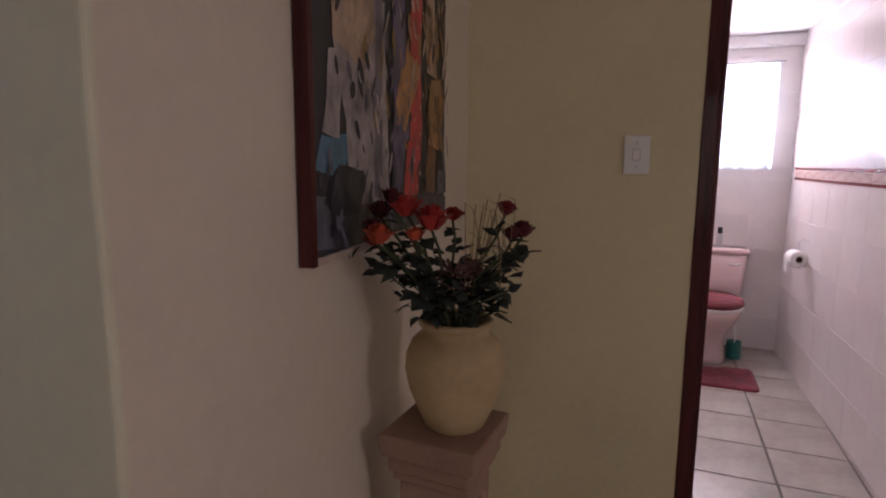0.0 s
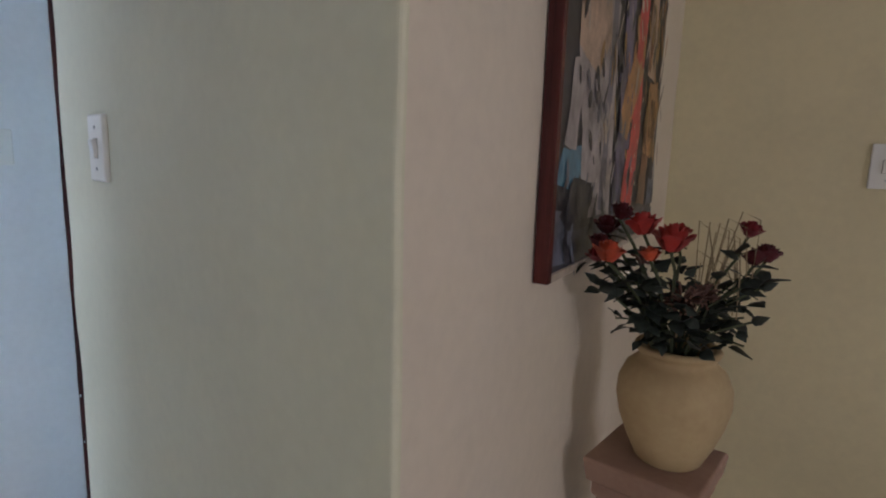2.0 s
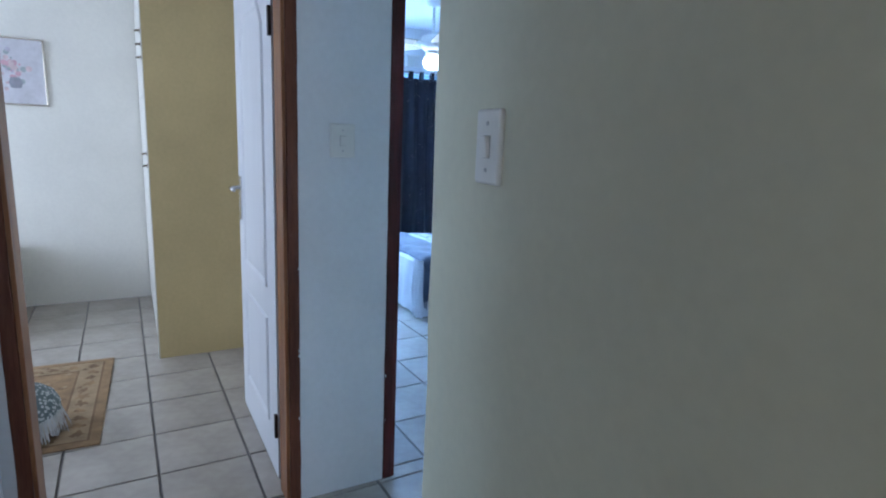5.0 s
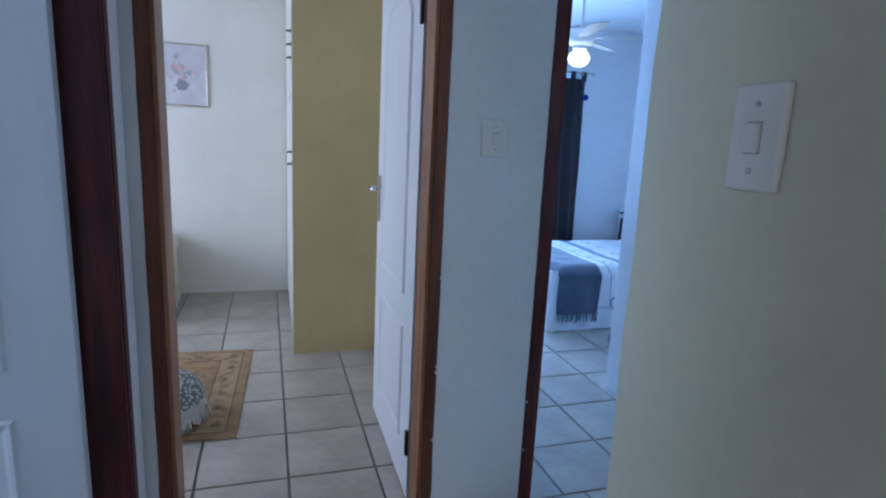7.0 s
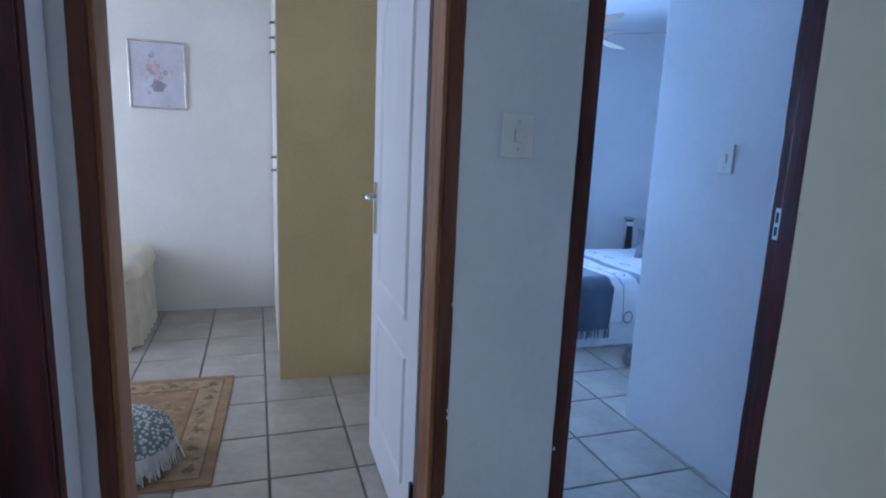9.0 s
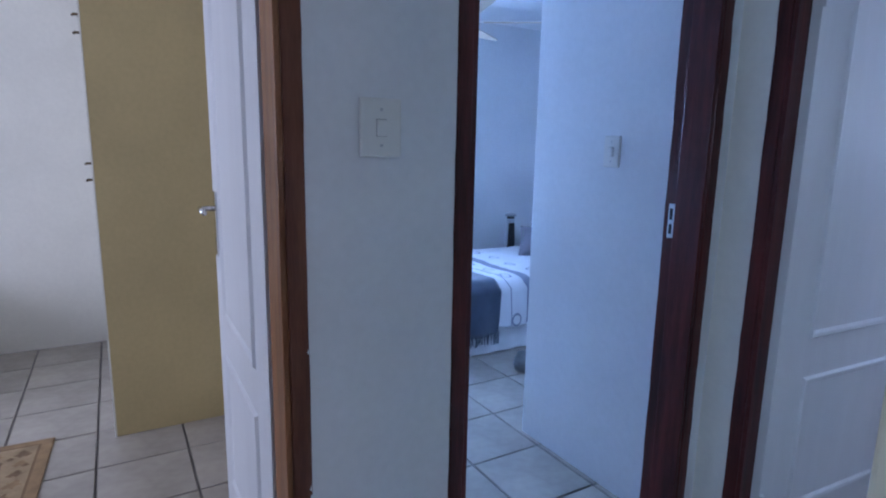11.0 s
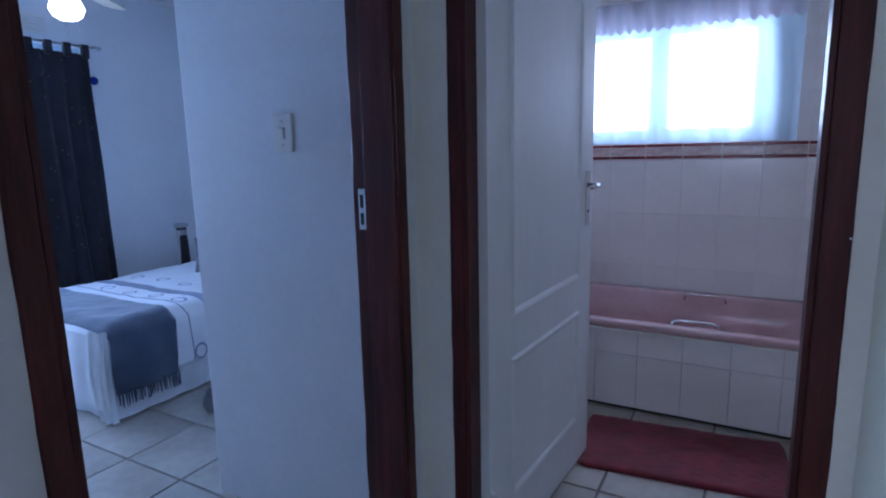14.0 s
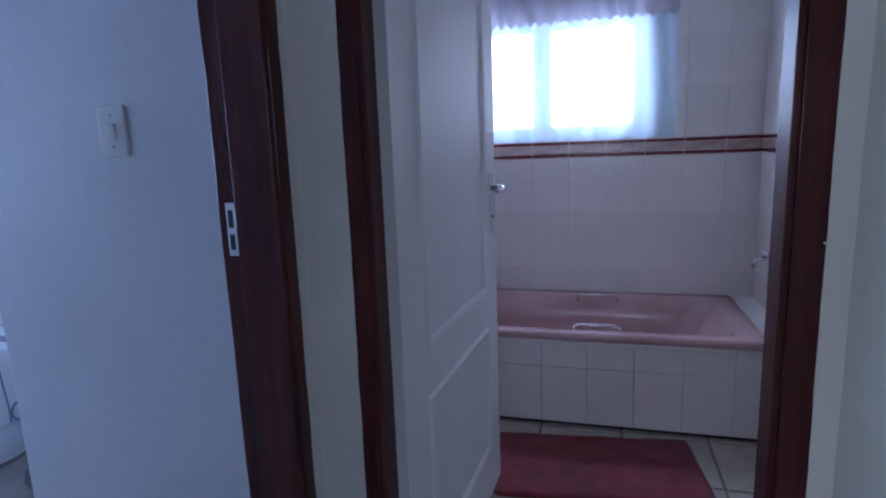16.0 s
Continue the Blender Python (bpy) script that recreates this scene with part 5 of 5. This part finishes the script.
def double_bed():
    bx0, bx1, by0, by1, top = -5.44, -4.285, 1.955, 3.98, 0.490
    ob = thing("double_bed", ((bx0 + bx1) / 2, (by0 + by1) / 2, 0), "made double bed with white ring-print duvet and slate blue throw", "bed")
    cx, cy = ob.location.x, ob.location.y
    x0, x1, y0, y1 = bx0 - cx, bx1 - cx, by0 - cy, by1 - cy
    part("base", box(x0 + 0.03, x1 - 0.03, y0 + 0.03, y1 - 0.02, 0.0, 0.30, 0.01), DUVET, ob)

    def surface(x, y):
        edge = min(x - x0, x1 - x, y - y0)
        soft = min(1, max(0, edge) / 0.09)
        return top - 0.05 * (1 - soft) ** 2 + 0.010 * noise.noise((x * 3, y * 3, 4)) + 0.006 * noise.noise((x * 11, y * 11, 8))

    def sheet_point(s, y, low, thick):
        """s runs along the bed's width and then down its side."""
        w = x1 - x0
        if s <= w:
            return (x0 + s, y, surface(x0 + s, y) + thick)
        d = s - w
        bulge = 0.012 * math.sin(y * 21) * min(1, d * 4) + 0.02 * noise.noise((y * 5, d * 3, 1)) * min(1, d * 5)
        return (x1 + thick + 0.012 + bulge, y, max(low, surface(x1, y) + thick - d))

    def draped(yy0, yy1, low, thick, mat, name, parent, ny=30, s0=0.0, label="", wav=0.0):
        bm = bmesh.new()
        w = x1 - x0
        length = w + top - low
        ns = 64
        grid = [[bm.verts.new(sheet_point(s0 + (length - s0) * i / ns, yy0 + (yy1 - yy0) * j / ny + wav * noise.noise((i * 0.07, j, 6)) * (1 if j in (0, ny) else 0), low, thick)) for i in range(ns + 1)] for j in range(ny + 1)]
        for j in range(ny):
            for i in range(ns):
                bm.faces.new((grid[j][i], grid[j][i + 1], grid[j + 1][i + 1], grid[j + 1][i]))
        if not name.startswith("duvet"):
            rim = [e for e in bm.edges if e.is_boundary]
            for v in bmesh.ops.extrude_edge_only(bm, edges=rim)["geom"]:
                if isinstance(v, bmesh.types.BMVert):
                    v.co.z -= thick * 0.7
        return part(name, bm, mat, parent, label, smooth=True)

    duvet = draped(y0, y1, 0.175, 0.0, DUVET, "duvet", ob, 70)
    bm = bmesh.new()
    rows = []
    for j in range(9):
        v = j / 8
        rows.append([bm.verts.new((x0 + (x1 - x0) * i / 60, y0 - 0.006 - 0.018 * min(1, v * 3) * (1 + 0.5 * math.sin(i * 0.7)) - 0.01 * noise.noise((i * 0.3, v * 3, 0)), surface(x0 + (x1 - x0) * i / 60, y0) - (top - 0.13) * v)) for i in range(61)])
    for a, b in zip(rows, rows[1:]):
        for i in range(60):
            bm.faces.new((a[i], a[i + 1], b[i + 1], b[i]))
    part("duvet_end", bm, DUVET, duvet, smooth=True)
    tail = drape(0.10, 0.46, 1.4, 0.02, 2.0, 14, 16)
    part("duvet_corner", tail, DUVET, duvet, "duvet corner hanging to the floor", smooth=True).matrix_local = pose(x1 - 0.075, y0 - 0.035, 0.47, 0, 0, 20)
    skirt = drape(y1 - y0, 0.27, 12, 0.006, 5.0, 110, 6)
    part("valance_skirt", skirt, DUVET, ob, smooth=True).matrix_local = pose(x1 - 0.012, y0, 0.28, 0, 0, 90)
    skirt = drape(x1 - x0, 0.27, 8, 0.006, 6.0, 80, 6)
    part("valance_skirt", skirt, DUVET, ob, smooth=True).matrix_local = pose(x0, y0 + 0.012, 0.28)
    throw = draped(y0 + 0.015, y0 + 0.36, 0.150, 0.010, SLATE, "throw", ob, 24, label="slate blue fringed throw", wav=0.01)
    bm = bmesh.new()
    rnd = random.Random(4)
    for k in range(60):
        y = y0 + 0.02 + 0.335 * k / 59
        z = 0.154
        x = x1 + 0.026 + rnd.uniform(-0.004, 0.008)
        d = rnd.uniform(0.055, 0.075)
        j = rnd.uniform(-0.006, 0.006)
        bm.faces.new([bm.verts.new(p) for p in ((x, y - 0.0028, z + 0.012), (x, y + 0.0028, z + 0.012), (x + 0.004, y + 0.002 + j, z - d), (x + 0.004, y - 0.002 + j, z - d))])
    part("throw_fringe", bm, SLATE, throw)
    draped(y0 + 0.585, y0 + 0.655, 0.19, 0.003, GREY_BAND, "printed_band", duvet, 8, label="grey printed band")
    draped(y0 + 0.445, y0 + 0.452, 0.19, 0.003, GREY_BAND, "printed_line", duvet, 2, label="thin grey line")

    def ring(s, y, r):
        bm = bmesh.new()
        n = 26
        inner, outer = [], []
        for k in range(n):
            a = 2 * math.pi * k / n
            for rr, store in ((r * 0.72, inner), (r, outer)):
                store.append(bm.verts.new(sheet_point(s + rr * math.cos(a), y + rr * math.sin(a) * 0.9, 0.1, 0.004)))
        for k in range(n):
            j = (k + 1) % n
            bm.faces.new((inner[k], inner[j], outer[j], outer[k]))
        part("printed_ring", bm, GREY_BAND, duvet, smooth=True)

    w = x1 - x0
    for q, s in enumerate((0.10, 0.34, 0.58, 0.81, 1.03)):
        ring(s, y0 + 0.50 + 0.012 * (q % 2), 0.046)
        ring(s + 0.13, y0 + 0.78 + 0.02 * (q % 2), 0.046)
    ring(w + 0.22, y0 + 0.49, 0.046)
    ring(w + 0.24, y0 + 0.80, 0.046)
    for x, y, tz, mat in ((x0 + 0.31, y1 - 0.26, 0, DUVET), (x1 - 0.31, y1 - 0.26, 0, DUVET)):
        pillow(ob, (x, y, top + 0.012), tz, 0.54, 0.40, 0.14, mat)
    return ob


def pillow(parent, at, turn, w, d, h, mat, tilt=0):
    bm = bmesh.new()
    n = 16
    top_g, bot_g = {}, {}
    for i in range(n + 1):
        for j in range(n + 1):
            u, v = 2 * i / n - 1, 2 * j / n - 1
            puff = ((1 - u ** 4) * (1 - v ** 4)) ** 0.6
            pinch = 1 - 0.06 * (1 - abs(u) ** 2) * abs(v) ** 3 - 0.06 * (1 - abs(v) ** 2) * abs(u) ** 3
            x, y = w / 2 * u * pinch, d / 2 * v * pinch
            top_g[i, j] = bm.verts.new((x, y, h / 2 + h / 2 * puff + 0.006 * noise.noise((u * 3, v * 3, 1))))
            bot_g[i, j] = bm.verts.new((x, y, h / 2 - h / 2 * puff))
    for i in range(n):
        for j in range(n):
            bm.faces.new((top_g[i, j], top_g[i + 1, j], top_g[i + 1, j + 1], top_g[i, j + 1]))
            bm.faces.new((bot_g[i, j], bot_g[i, j + 1], bot_g[i + 1, j + 1], bot_g[i + 1, j]))
    bmesh.ops.remove_doubles(bm, verts=bm.verts, dist=1e-5)
    bmesh.ops.recalc_face_normals(bm, faces=bm.faces)
    ob = part("pillow", bm, mat, parent, smooth=True)
    ob.matrix_local = pose(*at, tilt, 0, turn)
    return ob


double_bed()
CUSHION = pillow(None, (-4.99, 3.235, 0.545), 48, 0.34, 0.31, 0.13, SATIN, 50)
CUSHION.name = "cushion"
tagged(CUSHION, "grey satin scatter cushion leaning on the duvet", "cushion")


def ceiling_fan():
    ob = thing("ceiling_fan", (-4.50, 2.100, TOP - 0.055), "white ceiling fan with pale wooden blades and a lit glass lamp", "ceiling fan")
    part("canopy", lathe([(0.012, -0.075), (0.05, -0.06), (0.065, -0.02), (0.066, 0.0)], 24), PLATE, ob, smooth=True).matrix_local = pose(0, 0, 0.055)
    part("down_rod", tube([(0, 0, 0.0), (0, 0, -0.22)], 0.012), PLATE, ob)
    part("motor", lathe([(0.02, -0.335), (0.07, -0.33), (0.095, -0.30), (0.098, -0.26), (0.08, -0.225), (0.03, -0.21)], 28), PLATE, ob, smooth=True)
    blade_wood = material("pale_blade_wood", (0.58, 0.50, 0.38), 0.5, 0.08, 5, 60, 0.1, stretch=(1, 8, 1))
    for k in range(5):
        bm = bmesh.new()
        out = [(0.15, -0.045), (0.22, -0.055), (0.53, -0.064), (0.565, -0.05), (0.575, 0.0), (0.565, 0.05), (0.53, 0.064), (0.22, 0.055), (0.15, 0.045)]
        lo, hi = [bm.verts.new((x, y, -0.003)) for x, y in out], [bm.verts.new((x, y, 0.003)) for x, y in out]
        bm.faces.new(lo[::-1]), bm.faces.new(hi)
        for q in range(len(out)):
            j = (q + 1) % len(out)
            bm.faces.new((lo[q], lo[j], hi[j], hi[q]))
        b = part("blade", bm, blade_wood, ob, "pale wooden blade")
        b.matrix_local = pose(0, 0, -0.285, 0, 0, 54 + 72 * k) @ pose(0, 0, 0, 10, 0, 0)
        for s in (-1, 1):
            part("blade_iron", tube([(0.085, 0.01 * s, 0), (0.13, 0.03 * s, 0.004), (0.19, 0.028 * s, 0.005)], 0.006, 6), PLATE, b)
    lamp = part("lamp_fitter", lathe([(0.03, -0.375), (0.05, -0.36), (0.055, -0.335)], 20), PLATE, ob, smooth=True)
    glow = emitter("lit_opal_glass", (0.92, 0.97, 1.0), 14)
    part("glass_shade", lathe([(0.035, -0.47), (0.060, -0.455), (0.075, -0.42), (0.062, -0.385), (0.035, -0.372)], 24), glow, lamp, "lit opal glass shade", smooth=True)
    for s in (-1, 1):
        part("pull_chain", tube([(0.03 * s, 0.02, -0.37), (0.05 * s, 0.02, -0.42), (0.052 * s, 0.02, -0.54)], 0.0015, 5), STEEL, ob)


ceiling_fan()


def dark_curtain():
    navy = material("navy_curtain", (0.014, 0.014, 0.024), 0.85, 0.3, 9, 200, 0.4, sheen=0.1)
    dot = material("curtain_star", (0.20, 0.14, 0.13), 0.7)
    ob = thing("curtain", (-5.685, 2.21, 2.030), "dark navy tab-top curtain with tiny pale dots", "curtain", turn=90)
    part("panel", drape(0.655, 1.60, 5.5, 0.022, 12.0, 90, 30, flare=0.06), navy, ob, smooth=True).matrix_local = pose(0, 0, -0.05)
    for k in range(6):
        part("tab", box(0.03 + 0.117 * k, 0.075 + 0.117 * k, -0.016, 0.016, -0.075, 0.014, 0.003), navy, ob)
    rnd = random.Random(2)
    for k in range(46):
        x, z = rnd.uniform(0.03, 0.63), rnd.uniform(-1.6, -0.1)
        part("star_dot", lathe([(0.0045, 0), (0.003, 0.0016)], 6), dot, ob).matrix_local = pose(x, -0.030, z, 90)
    rod = thing("curtain_rod", (-5.685, 2.05, 2.033), "slim silver curtain rod on brackets", "curtain rod", turn=90)
    part("pole", tube([(-0.95, 0, 0), (0.88, 0, 0)], 0.007), STEEL, rod, smooth=True)
    part("finial", lathe([(0.007, 0), (0.014, 0.01), (0.014, 0.024), (0.004, 0.034)], 14), STEEL, rod, smooth=True).matrix_local = pose(0.88, 0, 0, 0, 90, 0)
    for x in (-0.8, 0.84):
        part("bracket", tube([(x, 0, 0), (x, -0.064, 0)], 0.006, 6), STEEL, rod)
    sheer = thing("net_curtain", (-5.725, 1.11, 2.02), "white net curtain over the bedroom window", "curtain", turn=90)
    part("panel", drape(1.72, 1.30, 14, 0.009, 21.0, 130, 14), SHEER, sheer, smooth=True)


dark_curtain()


def tower_heater():
    ob = thing("tower_heater", (-5.605, 3.385, 0), "slim black and silver tower heater standing behind the bed", "heater", turn=70)
    silver = material("silver_plastic", (0.42, 0.43, 0.45), 0.4, 0.05, 6, 40, 0.03)
    part("foot", lathe([(0.085, 0), (0.09, 0.008), (0.085, 0.02), (0.04, 0.03)], 28), BLACK, ob, smooth=True)
    part("body", loft([(rounded_loop(-0.050, 0.050, -0.045, 0.045, 0.03), 0.03), (rounded_loop(-0.052, 0.052, -0.047, 0.047, 0.03), 0.45), (rounded_loop(-0.040, 0.040, -0.040, 0.040, 0.03), 0.80)], True, True), silver, ob, "silver body", smooth=True)
    part("grille", loft([(rounded_loop(-0.042, 0.042, -0.052, -0.030, 0.008), 0.06), (rounded_loop(-0.042, 0.042, -0.053, -0.030, 0.008), 0.45), (rounded_loop(-0.030, 0.030, -0.046, -0.030, 0.008), 0.755)], True, True), BLACK, ob, "black grille")
    for k in range(34):
        part("grille_slat", box(-0.038, 0.038, -0.056, -0.050, 0.09 + 0.019 * k, 0.094 + 0.019 * k), BLACK, ob)
    part("top_cap", loft([(rounded_loop(-0.055, 0.055, -0.052, 0.052, 0.035), 0.825), (rounded_loop(-0.058, 0.058, -0.055, 0.055, 0.035), 0.845), (rounded_loop(-0.045, 0.045, -0.045, 0.045, 0.03), 0.856)], True, True), silver, ob, smooth=True)
    part("cap_gap", loft([(rounded_loop(-0.040, 0.040, -0.040, 0.040, 0.03), 0.795), (rounded_loop(-0.040, 0.040, -0.040, 0.040, 0.03), 0.827)], True, True), BLACK, ob)


tower_heater()
find("tower_heater").scale = (0.9, 0.9, 0.885)


def wall_ornament():
    ob = thing("wall_ornament", (-5.75, 2.920, 1.820), "small cobalt blue glass ornament hanging on the wall", "ornament", turn=90)
    part("disc", lathe([(0.026, 0), (0.030, 0.006), (0.026, 0.014), (0.012, 0.018)], 20), material("cobalt_glass", (0.010, 0.025, 0.32), 0.1, 0.1, 9, 60, 0.02, coat=0.5), ob, smooth=True).matrix_local = pose(0, 0, 0, 90, 0, 0)
    part("hook", tube([(0, -0.004, 0.03), (0, -0.004, 0.05)], 0.002, 5), STEEL, ob)


wall_ornament()


def wall_vent():
    ob = thing("wall_vent", (-5.75, 2.560, 2.150), "white louvred air vent high on the wall", "air vent", turn=90)
    part("vent_frame", box(-0.09, 0.09, -0.008, 0, -0.06, 0.06, 0.003), PLATE, ob)
    for k in range(6):
        bm = box(-0.08, 0.08, -0.016, -0.006, -0.0045, 0.0045)
        part("louvre", bm, PLATE, ob).matrix_local = pose(0, 0, -0.046 + 0.018 * k, 25)


wall_vent()


def floor_pot():
    ob = thing("floor_pot", (-3.965, 2.290, 0), "small round grey pot on the bedroom tiles", "pot")
    part("body", lathe([(0.035, 0), (0.055, 0.012), (0.066, 0.045), (0.058, 0.085), (0.045, 0.10), (0.045, 0.115), (0.038, 0.112), (0.05, 0.05), (0.001, 0.02)], 28), material("grey_glaze", (0.19, 0.20, 0.21), 0.4, 0.15, 12, 60, 0.1), ob, smooth=True)


floor_pot()


# ---- floor tiles ----
FLOOR = find("floor")
floor_tiles(FLOOR, -5.72, -2.52, -2.72, 0.72, -3.235, 0.030)
floor_tiles(FLOOR, -5.75, -3.223, 0.80, 4.60, -2.868, 1.435)
floor_tiles(FLOOR, -3.223, -2.52, 0.80, 1.860, -2.868, 1.435)
floor_tiles(FLOOR, -2.52, -1.44, -0.47, 1.86, -2.434, 0.820)
floor_tiles(FLOOR, -2.75, -1.03, 1.86, 3.25, -1.363, 2.818)
floor_tiles(FLOOR, -0.50, 0.900, 1.96, 4.80, 0.512, 3.084)
floor_tiles(FLOOR, -2.52, -1.44, -2.72, -0.47, -2.434, 0.820)
floor_tiles(FLOOR, -1.44, 3.18, -2.72, 0.50, -1.44, 0.50)
floor_tiles(FLOOR, -0.64, 3.18, 0.50, 1.96, -0.64, 0.50)
